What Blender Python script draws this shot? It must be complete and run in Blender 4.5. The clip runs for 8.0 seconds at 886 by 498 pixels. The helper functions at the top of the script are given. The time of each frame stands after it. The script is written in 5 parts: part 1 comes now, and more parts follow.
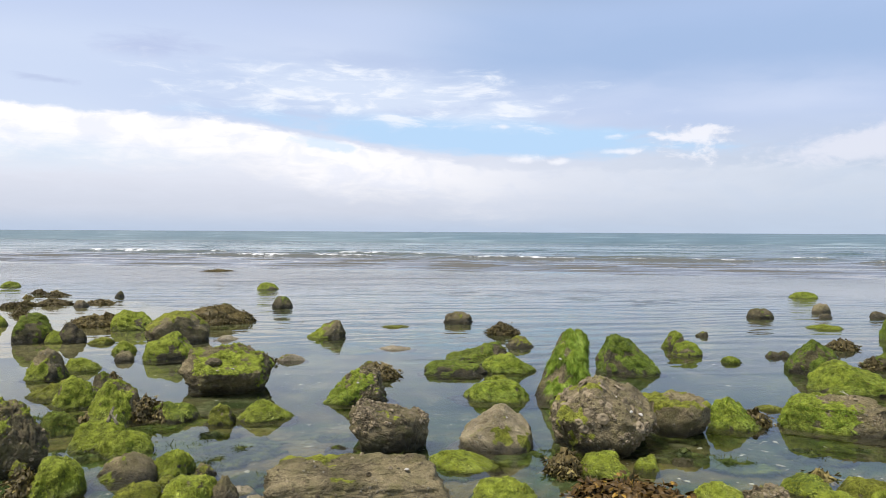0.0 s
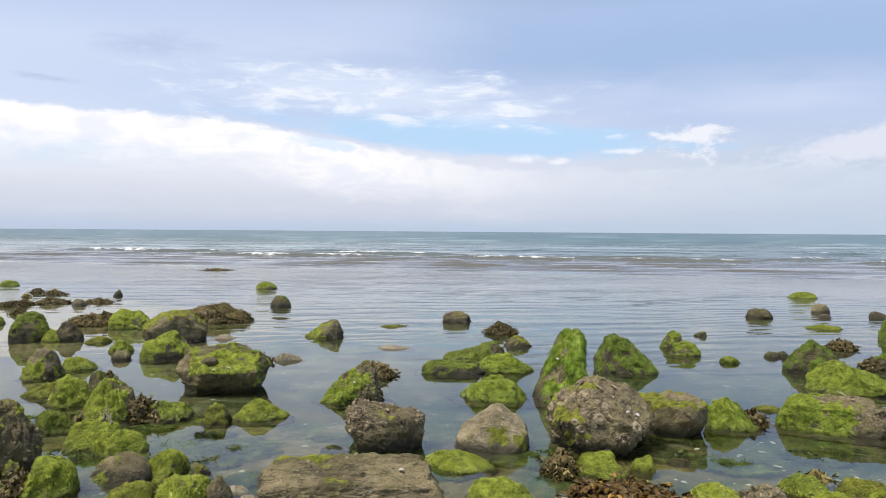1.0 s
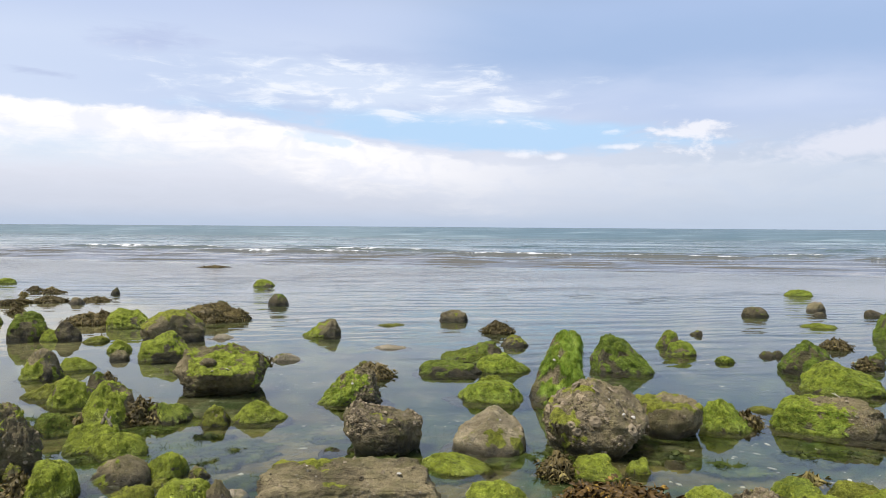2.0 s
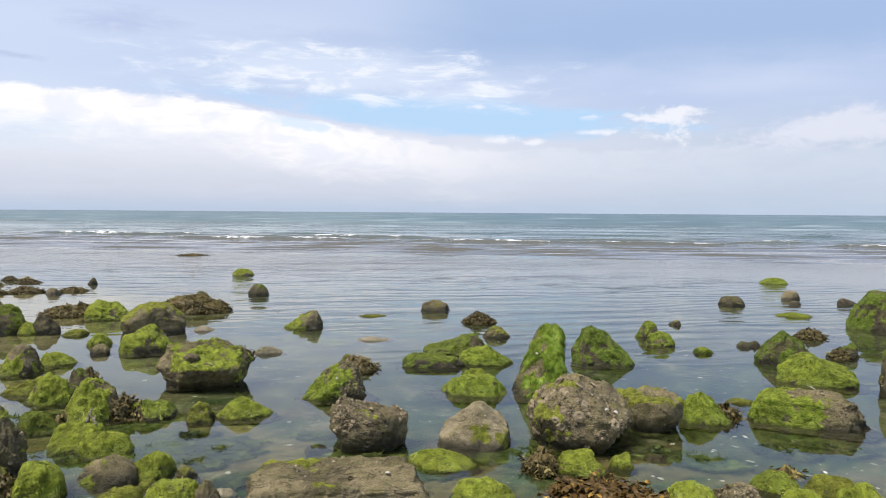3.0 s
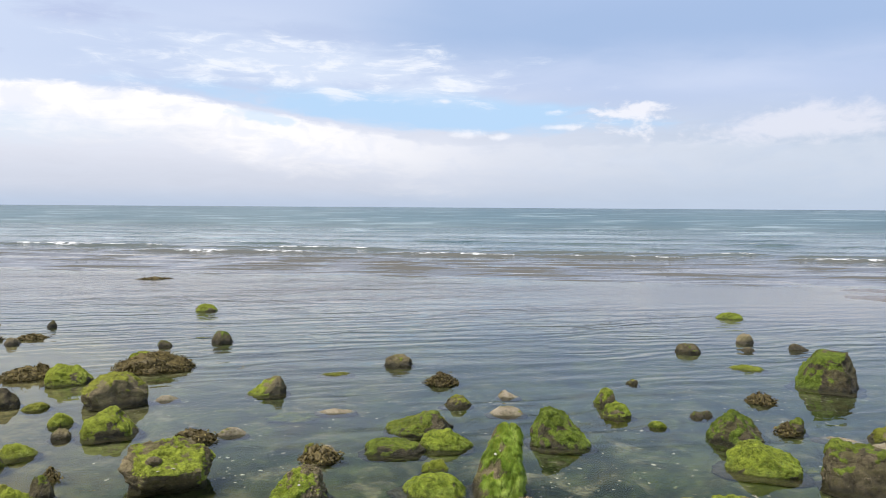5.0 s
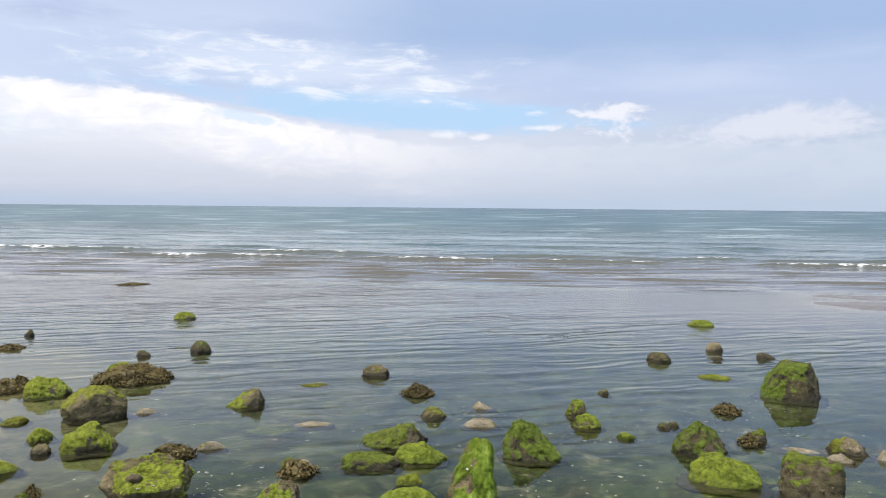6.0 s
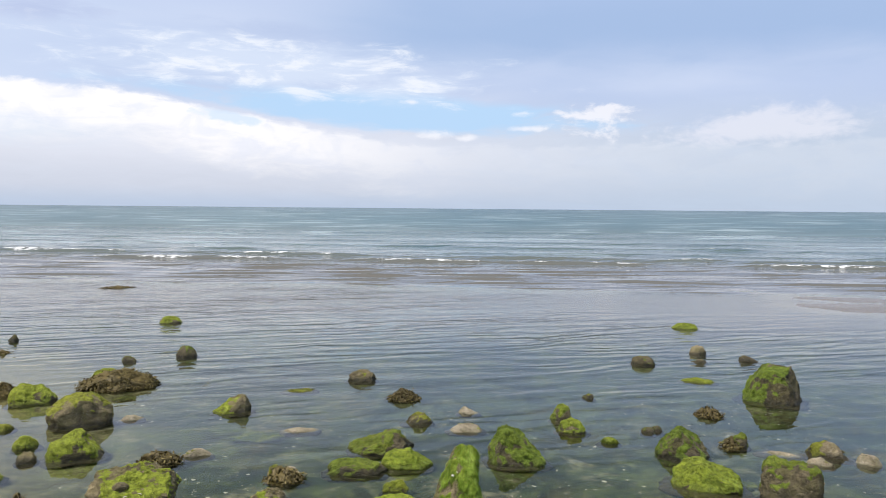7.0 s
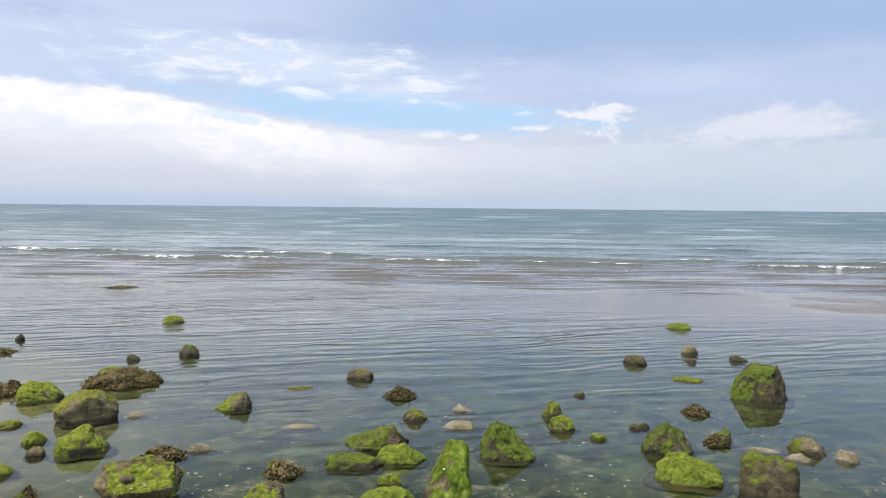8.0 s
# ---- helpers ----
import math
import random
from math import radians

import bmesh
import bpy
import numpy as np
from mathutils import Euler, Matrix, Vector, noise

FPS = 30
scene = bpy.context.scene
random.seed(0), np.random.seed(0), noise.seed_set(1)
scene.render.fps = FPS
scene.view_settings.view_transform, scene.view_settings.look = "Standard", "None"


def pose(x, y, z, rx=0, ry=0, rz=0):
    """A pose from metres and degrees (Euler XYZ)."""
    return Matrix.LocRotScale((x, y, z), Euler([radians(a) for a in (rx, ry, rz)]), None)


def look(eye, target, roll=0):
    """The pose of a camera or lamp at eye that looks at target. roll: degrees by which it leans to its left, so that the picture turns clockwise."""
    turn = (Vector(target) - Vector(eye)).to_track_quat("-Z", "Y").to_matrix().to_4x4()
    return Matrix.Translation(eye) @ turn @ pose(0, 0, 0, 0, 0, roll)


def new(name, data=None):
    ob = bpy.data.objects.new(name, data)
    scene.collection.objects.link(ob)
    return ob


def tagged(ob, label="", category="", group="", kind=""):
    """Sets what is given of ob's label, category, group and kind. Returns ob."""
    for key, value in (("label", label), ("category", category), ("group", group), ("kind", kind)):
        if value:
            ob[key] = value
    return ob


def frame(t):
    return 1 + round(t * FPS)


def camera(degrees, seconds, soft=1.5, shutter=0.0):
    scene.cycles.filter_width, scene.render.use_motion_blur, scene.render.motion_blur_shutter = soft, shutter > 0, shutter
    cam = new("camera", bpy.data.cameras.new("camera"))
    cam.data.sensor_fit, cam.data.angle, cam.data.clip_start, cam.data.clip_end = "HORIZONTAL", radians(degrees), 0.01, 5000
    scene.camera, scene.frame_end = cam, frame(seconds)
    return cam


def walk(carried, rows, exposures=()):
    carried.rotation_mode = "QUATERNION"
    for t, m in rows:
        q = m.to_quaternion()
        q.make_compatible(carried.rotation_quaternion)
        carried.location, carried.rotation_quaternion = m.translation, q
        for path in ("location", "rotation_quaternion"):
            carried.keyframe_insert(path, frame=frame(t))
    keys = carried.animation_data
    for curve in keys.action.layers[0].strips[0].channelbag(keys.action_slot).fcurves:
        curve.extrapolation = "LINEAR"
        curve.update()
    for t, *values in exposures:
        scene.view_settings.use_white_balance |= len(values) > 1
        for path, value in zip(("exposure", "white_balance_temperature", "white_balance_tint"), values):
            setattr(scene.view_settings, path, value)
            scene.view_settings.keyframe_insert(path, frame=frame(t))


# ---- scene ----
cam = camera(60.5, 8.0, soft=0.7)
PATH = [
    (0, (-0.376, 0.618, 0.821), (-0.083, 2.595, 0.776), 0.3),
    (0.5, (-0.367, 0.625, 0.818), (-0.075, 2.603, 0.773), 0.4),
    (1, (-0.36, 0.628, 0.819), (-0.067, 2.606, 0.773), 0.4),
    (1.2, (-0.359, 0.635, 0.818), (-0.065, 2.613, 0.772), 0.4),
    (2.3, (-0.369, 0.601, 0.87), (-0.06, 2.575, 0.801), 0.4),
    (2.5, (-0.375, 0.599, 0.88), (-0.056, 2.572, 0.802), 0.4),
    (3, (-0.394, 0.6, 0.899), (-0.037, 2.565, 0.803), 0.4),
    (3.5, (-0.37, 0.611, 0.952), (0.013, 2.571, 0.851), 0.4),
    (4, (-0.36, 0.618, 1.071), (0.04, 2.574, 0.966), 0.4),
    (4.5, (-0.367, 0.592, 1.268), (0.051, 2.545, 1.16), 0.4),
    (4.7, (-0.373, 0.569, 1.357), (0.055, 2.52, 1.248), 0.4),
    (5.8, (-0.377, 0.452, 1.574), (0.107, 2.39, 1.465), 0.4),
    (6, (-0.371, 0.412, 1.583), (0.123, 2.347, 1.474), 0.5),
    (6.5, (-0.367, 0.388, 1.612), (0.15, 2.317, 1.504), 0.5),
    (7, (-0.375, 0.373, 1.628), (0.153, 2.3, 1.521), 0.5),
    (7.5, (-0.378, 0.363, 1.634), (0.156, 2.288, 1.526), 0.6),
    (7.8, (-0.389, 0.281, 1.647), (0.145, 2.205, 1.541), 0.4),
    (8, (-0.37, 0.179, 1.662), (0.153, 2.106, 1.5535), 0.55),
]
walk(cam, [(t, look(eye, aim, roll)) for t, eye, aim, roll in PATH])

# ---- node helpers ----
def feed(nt, sock, v):
    if isinstance(v, bpy.types.NodeSocket):
        nt.links.new(v, sock)
    elif isinstance(v, tuple) and len(v) == 3 and sock.type == "RGBA":
        sock.default_value = (*v, 1)
    elif v is not None:
        sock.default_value = v


def mth(nt, op, a, b=None, c=None):
    n = nt.nodes.new("ShaderNodeMath")
    n.operation = op
    for s, v in zip(n.inputs, (a, b, c)):
        feed(nt, s, v)
    return n.outputs[0]


def add(nt, a, b):
    return mth(nt, "ADD", a, b)


def mul(nt, a, b):
    return mth(nt, "MULTIPLY", a, b)


def step(nt, v, lo, hi, to0=0.0, to1=1.0):
    n = nt.nodes.new("ShaderNodeMapRange")
    n.interpolation_type = "SMOOTHSTEP"
    for s, q in zip(n.inputs, (v, lo, hi, to0, to1)):
        feed(nt, s, q)
    return n.outputs[0]


def lin(nt, v, lo, hi, to0=0.0, to1=1.0):
    n = nt.nodes.new("ShaderNodeMapRange")
    for s, q in zip(n.inputs, (v, lo, hi, to0, to1)):
        feed(nt, s, q)
    return n.outputs[0]


def vec(nt, x, y, z=0.0):
    n = nt.nodes.new("ShaderNodeCombineXYZ")
    for s, v in zip(n.inputs, (x, y, z)):
        feed(nt, s, v)
    return n.outputs[0]


def scaled(nt, v, s, offset=(0, 0, 0), turn=0.0):
    n = nt.nodes.new("ShaderNodeMapping")
    feed(nt, n.inputs["Vector"], v)
    n.inputs["Scale"].default_value = s
    n.inputs["Location"].default_value = offset
    n.inputs["Rotation"].default_value = (0, 0, turn)
    return n.outputs[0]


def fbm(nt, v, scale, detail=4.0, rough=0.55, warp=0.0):
    n = nt.nodes.new("ShaderNodeTexNoise")
    feed(nt, n.inputs["Vector"], v)
    n.inputs["Scale"].default_value = scale
    n.inputs["Detail"].default_value = detail
    n.inputs["Roughness"].default_value = rough
    n.inputs["Distortion"].default_value = warp
    return n.outputs[0]


def cells(nt, v, scale, feature="F1"):
    n = nt.nodes.new("ShaderNodeTexVoronoi")
    n.feature = feature
    feed(nt, n.inputs["Vector"], v)
    n.inputs["Scale"].default_value = scale
    return n.outputs["Distance"]


def blend(nt, f, a, b, mode="MIX"):
    n = nt.nodes.new("ShaderNodeMix")
    n.data_type, n.blend_type = "RGBA", mode
    feed(nt, n.inputs[0], f)
    feed(nt, n.inputs[6], a)
    feed(nt, n.inputs[7], b)
    return n.outputs[2]


def bump(nt, height, strength, dist, normal=None):
    n = nt.nodes.new("ShaderNodeBump")
    feed(nt, n.inputs["Height"], height)
    feed(nt, n.inputs["Strength"], strength)
    feed(nt, n.inputs["Distance"], dist)
    if normal is not None:
        feed(nt, n.inputs["Normal"], normal)
    return n.outputs[0]


def srgb(r, g, b):
    return tuple(((c / 255 + 0.055) / 1.055) ** 2.4 if c > 10 else c / 3294 for c in (r, g, b))


# ---- sky: high blue-grey cloud sheet, white bank low down, a blue gap ----
SUN_HIGH, SUN_TURN = 68.0, 256.0
world = bpy.data.worlds.new("overcast_sky")
scene.world = world
world.use_nodes = True
wt = world.node_tree
wt.nodes.clear()
direction = wt.nodes.new("ShaderNodeTexCoord").outputs["Generated"]
sx, sy, sz = wt.nodes.new("ShaderNodeSeparateXYZ").outputs
wt.links.new(direction, sx.node.inputs[0])
az = mth(wt, "ARCTAN2", sx, sy)
el = mth(wt, "DIVIDE", sz, mth(wt, "SQRT", add(wt, add(wt, mul(wt, sx, sx), mul(wt, sy, sy)), 0.0004)))
low = mth(wt, "MINIMUM", el, 1.2)
sv = vec(wt, az, mul(wt, low, 3.2))
lumpy = vec(wt, az, mul(wt, low, 1.9))


def about(v, k=1.0):
    return mul(wt, mth(wt, "SUBTRACT", v, 0.5), k)


n_big = fbm(wt, scaled(wt, sv, (2.2, 2.4, 1), (3.1, 0.4, 0)), 1.0, 4, 0.5, 0.4)
n_mid = fbm(wt, scaled(wt, sv, (6.5, 6.0, 1), (1.7, 5.2, 0)), 1.0, 6, 0.55, 0.5)
n_fine = fbm(wt, scaled(wt, sv, (15.0, 20.0, 1), (0.3, 2.2, 0), radians(4)), 1.0, 8, 0.62, 0.6)
n_lump = fbm(wt, scaled(wt, lumpy, (19.0, 19.0, 1), (5.3, 1.2, 0)), 1.0, 7, 0.56, 0.5)
n_curl = fbm(wt, scaled(wt, lumpy, (46.0, 46.0, 1), (2.3, 7.2, 0)), 1.0, 6, 0.6, 0.4)
wisp = add(wt, about(n_mid, 0.75), about(n_fine, 0.7))
puffy = add(wt, about(n_lump, 1.0), about(n_curl, 0.55))


def shade_of(nt, v, lo, hi):
    n = nt.nodes.new("ShaderNodeCombineColor")
    k = lin(nt, v, 0.25, 0.75, lo, hi)
    for s in n.inputs:
        feed(nt, s, k)
    return n.outputs[0]


def patch(az0, el0, ra, re, slope, rag, lo, hi, grain=None):
    """How far a ragged cloud of that centre, spread and slope covers the sky."""
    u = mth(wt, "SUBTRACT", az, az0)
    v = mth(wt, "SUBTRACT", mth(wt, "SUBTRACT", el, el0), mul(wt, u, slope))
    u, v = mul(wt, u, 1 / ra), mul(wt, v, 1 / re)
    r = mth(wt, "SQRT", add(wt, mul(wt, u, u), mul(wt, v, v)))
    return step(wt, add(wt, mth(wt, "SUBTRACT", 1.0, r), mul(wt, wisp if grain is None else grain, rag)), lo, hi)


# the high sheet: pale over the left, a bluer and darker field over the right, thinning to blue overhead
sheet = blend(wt, step(wt, n_big, 0.35, 0.68), srgb(186, 202, 233), srgb(202, 214, 239))
sheet = blend(wt, step(wt, az, 0.15, -0.35, 0.0, 0.7), sheet, srgb(206, 219, 243))
field_right = mul(wt, step(wt, add(wt, az, about(n_big, 0.5)), 0.02, 0.34), step(wt, add(wt, el, about(n_mid, 0.06)), 0.15, 0.225))
sheet = blend(wt, mul(wt, field_right, 0.95), sheet, srgb(163, 187, 224))
sheet = blend(wt, mul(wt, step(wt, az, 0.1, 0.45), step(wt, add(wt, el, about(n_mid, 0.05)), 0.235, 0.30, 0.0, 0.5)), sheet, srgb(178, 197, 233))
sheet = blend(wt, mul(wt, step(wt, az, 0.2, -0.1), step(wt, el, 0.22, 0.28, 0.0, 0.7)), sheet, srgb(188, 203, 235))
sheet = blend(wt, mul(wt, patch(-0.21, 0.226, 0.10, 0.026, 0.0, 2.6, 0.1, 1.1), 0.65), sheet, srgb(180, 192, 226))
sheet = blend(wt, mul(wt, patch(0.06, 0.222, 0.16, 0.022, -0.04, 1.6, 0.1, 0.9), 0.5), sheet, srgb(178, 194, 227))
seaward = step(wt, sy, -0.3, 0.2)  # unseen landward cloud is kept bright, added to fill rock faces turned inland
sheet = blend(wt, mul(wt, step(wt, el, 0.27, 0.44), seaward), sheet, srgb(104, 126, 134))
haze = blend(wt, step(wt, el, 0.0, 0.03), srgb(186, 200, 222), srgb(205, 211, 226))
haze = blend(wt, step(wt, el, 0.02, 0.085), haze, srgb(224, 227, 239))
haze = blend(wt, mul(wt, step(wt, az, -0.05, -0.35), step(wt, add(wt, el, about(n_fine, 0.02)), 0.06, 0.10, 0.0, 0.6)), haze, srgb(211, 231, 247))
haze = blend(wt, step(wt, az, 0.0, 0.72, 0.0, 0.9), haze, srgb(189, 203, 223))
haze = blend(wt, 1.0, haze, shade_of(wt, n_fine, 0.975, 1.025), "MULTIPLY")
cloud = blend(wt, step(wt, add(wt, el, about(n_mid, 0.05)), 0.075, 0.16), haze, sheet)

# the bank's ragged upper edge falls from left to right
edge = add(wt, lin(wt, az, -0.10, 0.21, 0.137, 0.084), add(wt, mul(wt, wisp, 0.020), mul(wt, puffy, 0.016)))
edge = add(wt, edge, lin(wt, az, -0.5, -0.05, 0.016, 0.0))
under = mth(wt, "SUBTRACT", edge, el)
gap = mul(wt, patch(0.17, 0.126, 0.40, 0.034, -0.05, 1.1, 0.05, 0.6), step(wt, under, -0.001, -0.010))
veil = patch(0.06, 0.178, 0.34, 0.046, -0.05, 1.8, 0.0, 0.8)
veil_bright = mul(wt, veil, step(wt, add(wt, n_fine, about(n_lump, 0.5)), 0.46, 0.68))
bank = mul(wt, step(wt, under, -0.002, 0.007), step(wt, add(wt, under, mul(wt, wisp, 0.06)), 0.022, 0.078, 1.0, 0.0))
bank = mul(wt, bank, step(wt, az, -0.02, 0.34, 1.0, 0.15))
hole = mul(wt, patch(-0.01, 0.112, 0.060, 0.010, -0.14, 1.8, 0.15, 0.7, puffy), 0.7)
puff = patch(0.464, 0.119, 0.085, 0.036, 0.10, 2.6, 0.35, 1.0, puffy)
puff_far = patch(0.67, 0.103, 0.14, 0.032, 0.05, 1.5, 0.05, 0.7, puffy)
streak = mul(wt, patch(-0.335, 0.176, 0.08, 0.009, -0.12, 2.8, 0.2, 1.0), 0.7)

cloud = blend(wt, mul(wt, gap, 0.95), cloud, srgb(182, 214, 246))
cloud = blend(wt, mul(wt, veil, 0.8), cloud, srgb(217, 228, 247))
cloud = blend(wt, mul(wt, veil_bright, 0.75), cloud, srgb(243, 246, 253))
cloud = blend(wt, bank, cloud, blend(wt, step(wt, n_lump, 0.34, 0.56), srgb(238, 240, 250), srgb(254, 252, 254)))
cloud = blend(wt, hole, cloud, srgb(205, 226, 249))
cloud = blend(wt, mul(wt, puff, 0.85), cloud, srgb(243, 243, 250))
cloud = blend(wt, mul(wt, puff_far, mul(wt, step(wt, el, 0.04, 0.10), 0.7)), cloud, srgb(232, 233, 244))
for az0, el0, ra, re in ((0.224, 0.138, 0.020, 0.006), (0.372, 0.124, 0.030, 0.007), (0.376, 0.104, 0.034, 0.006), (0.255, 0.095, 0.030, 0.010), (0.298, 0.092, 0.018, 0.008)):
    cloud = blend(wt, mul(wt, patch(az0, el0, ra, re, 0.02, 1.8, 0.1, 0.9, puffy), 0.75), cloud, srgb(244, 245, 252))
cloud = blend(wt, streak, cloud, srgb(184, 196, 226))

nishita = wt.nodes.new("ShaderNodeTexSky")
nishita.sky_type, nishita.sun_disc = "NISHITA", False
nishita.sun_elevation, nishita.sun_rotation = radians(SUN_HIGH), radians(SUN_TURN)
clear = wt.nodes.new("ShaderNodeBackground")
clear.inputs["Strength"].default_value = 0.055
wt.links.new(nishita.outputs[0], clear.inputs["Color"])
covered = wt.nodes.new("ShaderNodeBackground")
wt.links.new(cloud, covered.inputs["Color"])
covered.inputs["Strength"].default_value = 1.09
sky_mix = wt.nodes.new("ShaderNodeMixShader")
feed(wt, sky_mix.inputs[0], mth(wt, "SUBTRACT", 0.96, mul(wt, step(wt, el, 0.27, 0.55, 0.0, 0.5), seaward)))
wt.links.new(clear.outputs[0], sky_mix.inputs[1])
wt.links.new(covered.outputs[0], sky_mix.inputs[2])
wt.links.new(sky_mix.outputs[0], wt.nodes.new("ShaderNodeOutputWorld").inputs["Surface"])

sun = new("sun", bpy.data.lights.new("sun", "SUN"))
sun.data.energy, sun.data.angle, sun.data.color = 4.5, radians(22), (1.0, 0.925, 0.83)
a, e = radians(SUN_TURN), radians(SUN_HIGH)
sun.matrix_world = look((0, 0, 0), (-math.sin(a) * math.cos(e), -math.cos(a) * math.cos(e), -math.sin(e)))


# ---- materials ----
def material(name, rough=0.7, ior=1.45):
    m = bpy.data.materials.new(name)
    m.use_nodes = True
    nt = m.node_tree
    bsdf = nt.nodes["Principled BSDF"]
    bsdf.inputs["Roughness"].default_value = rough
    bsdf.inputs["IOR"].default_value = ior
    return m, nt, bsdf


def coords(nt, which="Object"):
    return nt.nodes.new("ShaderNodeTexCoord").outputs[which]


def shade(nt, v, lo=0.8, hi=1.2):
    n = nt.nodes.new("ShaderNodeCombineColor")
    k = lin(nt, v, 0.0, 1.0, lo, hi)
    for s in n.inputs:
        feed(nt, s, k)
    return n.outputs[0]


def stone_material(name, pale, dark, film, crust, damp=0.82, line=0.048):
    """Weathered boulder stone: two-scale mottling, pale crust specks, an algal film where the 'algae' layer grows, a wet foot."""
    m, nt, b = material(name, 0.82)
    p = coords(nt)
    rnd = nt.nodes.new("ShaderNodeObjectInfo").outputs["Random"]
    pv = nt.nodes.new("ShaderNodeVectorMath")
    feed(nt, pv.inputs[0], p)
    feed(nt, pv.inputs[1], vec(nt, mul(nt, rnd, 17.0), mul(nt, rnd, 31.0), rnd))
    p2 = pv.outputs[0]
    big = fbm(nt, p2, 7.0, 5, 0.6, 0.3)
    mid = fbm(nt, p2, 32.0, 5, 0.65)
    grain = fbm(nt, p2, 170.0, 3, 0.7)
    grit = fbm(nt, p2, 430.0, 2, 0.7)
    col = blend(nt, step(nt, add(nt, mul(nt, big, 0.6), mul(nt, mid, 0.4)), 0.36, 0.64), dark, pale)
    col = blend(nt, 1.0, col, shade(nt, grain, 0.45, 1.55), "MULTIPLY")
    col = blend(nt, 1.0, col, shade(nt, rnd, 0.78, 1.16), "MULTIPLY")
    col = blend(nt, 1.0, col, shade(nt, step(nt, grit, 0.3, 0.7), 0.5, 1.5), "MULTIPLY")
    spots = step(nt, cells(nt, p2, 62.0), 0.30, 0.18)
    spots = mul(nt, spots, step(nt, fbm(nt, p2, 9.0, 3), 0.50, 0.62))
    col = blend(nt, mul(nt, spots, crust), col, (0.46, 0.43, 0.36))
    pits = step(nt, add(nt, cells(nt, p2, 85.0), mul(nt, mid, 0.5)), 0.30, 0.50)
    col = blend(nt, mul(nt, step(nt, fbm(nt, p2, 14.0, 4, 0.6), 0.50, 0.64), 0.5), col, tuple(0.8 * c + 0.2 * q for c, q in zip(dark, (0.2, 0.19, 0.03))))
    col = blend(nt, 1.0, col, shade(nt, pits, 0.7, 1.06), "MULTIPLY")
    turf = add(nt, mul(nt, fbm(nt, p2, 11.0, 5, 0.65, 0.4), 0.7), mul(nt, mid, 0.3))
    col = blend(nt, step(nt, turf, 0.44, 0.62, 0.0, 0.55), col, blend(nt, grain, (0.085, 0.080, 0.022), (0.21, 0.19, 0.065)))
    seam = fbm(nt, scaled(nt, p2, (3.0, 3.0, 11.0)), 1.0, 5, 0.6, 0.8)
    cracks = step(nt, mth(nt, "ABSOLUTE", mth(nt, "SUBTRACT", seam, 0.5)), 0.0, 0.014)
    col = blend(nt, 1.0, col, shade(nt, cracks, 0.84, 1.0), "MULTIPLY")
    layer = nt.nodes.new("ShaderNodeAttribute")
    layer.attribute_name = "algae"
    green = add(nt, layer.outputs["Fac"], mul(nt, mth(nt, "SUBTRACT", mid, 0.5), 0.9))
    green = step(nt, green, 0.35, 0.75)
    moss = blend(nt, step(nt, add(nt, mul(nt, mid, 0.6), mul(nt, grain, 0.4)), 0.38, 0.62), tuple(c * 0.7 for c in film), tuple(c * 2.2 for c in film))
    col = blend(nt, green, col, moss)
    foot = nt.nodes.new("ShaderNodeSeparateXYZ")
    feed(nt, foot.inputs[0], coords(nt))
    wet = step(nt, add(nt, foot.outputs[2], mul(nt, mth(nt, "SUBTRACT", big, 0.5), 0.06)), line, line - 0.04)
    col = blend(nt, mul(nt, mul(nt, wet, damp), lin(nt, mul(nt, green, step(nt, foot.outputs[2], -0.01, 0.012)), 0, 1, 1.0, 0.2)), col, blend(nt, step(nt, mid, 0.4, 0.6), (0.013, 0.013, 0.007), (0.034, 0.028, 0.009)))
    feed(nt, b.inputs["Base Color"], col)
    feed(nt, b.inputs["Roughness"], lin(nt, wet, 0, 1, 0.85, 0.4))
    h = add(nt, add(nt, mul(nt, mid, 0.55), mul(nt, grain, 0.25)), mul(nt, spots, 0.22))
    h = add(nt, add(nt, h, mul(nt, cracks, 0.16)), add(nt, mul(nt, pits, 0.25), mul(nt, grit, 0.12)))
    feed(nt, b.inputs["Normal"], bump(nt, h, 1.0, 0.028))
    return m


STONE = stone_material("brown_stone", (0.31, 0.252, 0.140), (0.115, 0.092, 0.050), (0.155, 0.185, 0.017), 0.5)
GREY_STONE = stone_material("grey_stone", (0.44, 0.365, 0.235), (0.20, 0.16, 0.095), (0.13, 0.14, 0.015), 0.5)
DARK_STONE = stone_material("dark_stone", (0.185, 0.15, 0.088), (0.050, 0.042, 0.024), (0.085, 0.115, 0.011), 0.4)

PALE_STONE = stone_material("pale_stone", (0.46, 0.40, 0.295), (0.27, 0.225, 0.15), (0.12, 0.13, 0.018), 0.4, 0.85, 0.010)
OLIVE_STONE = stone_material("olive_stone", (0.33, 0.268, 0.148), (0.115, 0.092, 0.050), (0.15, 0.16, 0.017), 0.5)


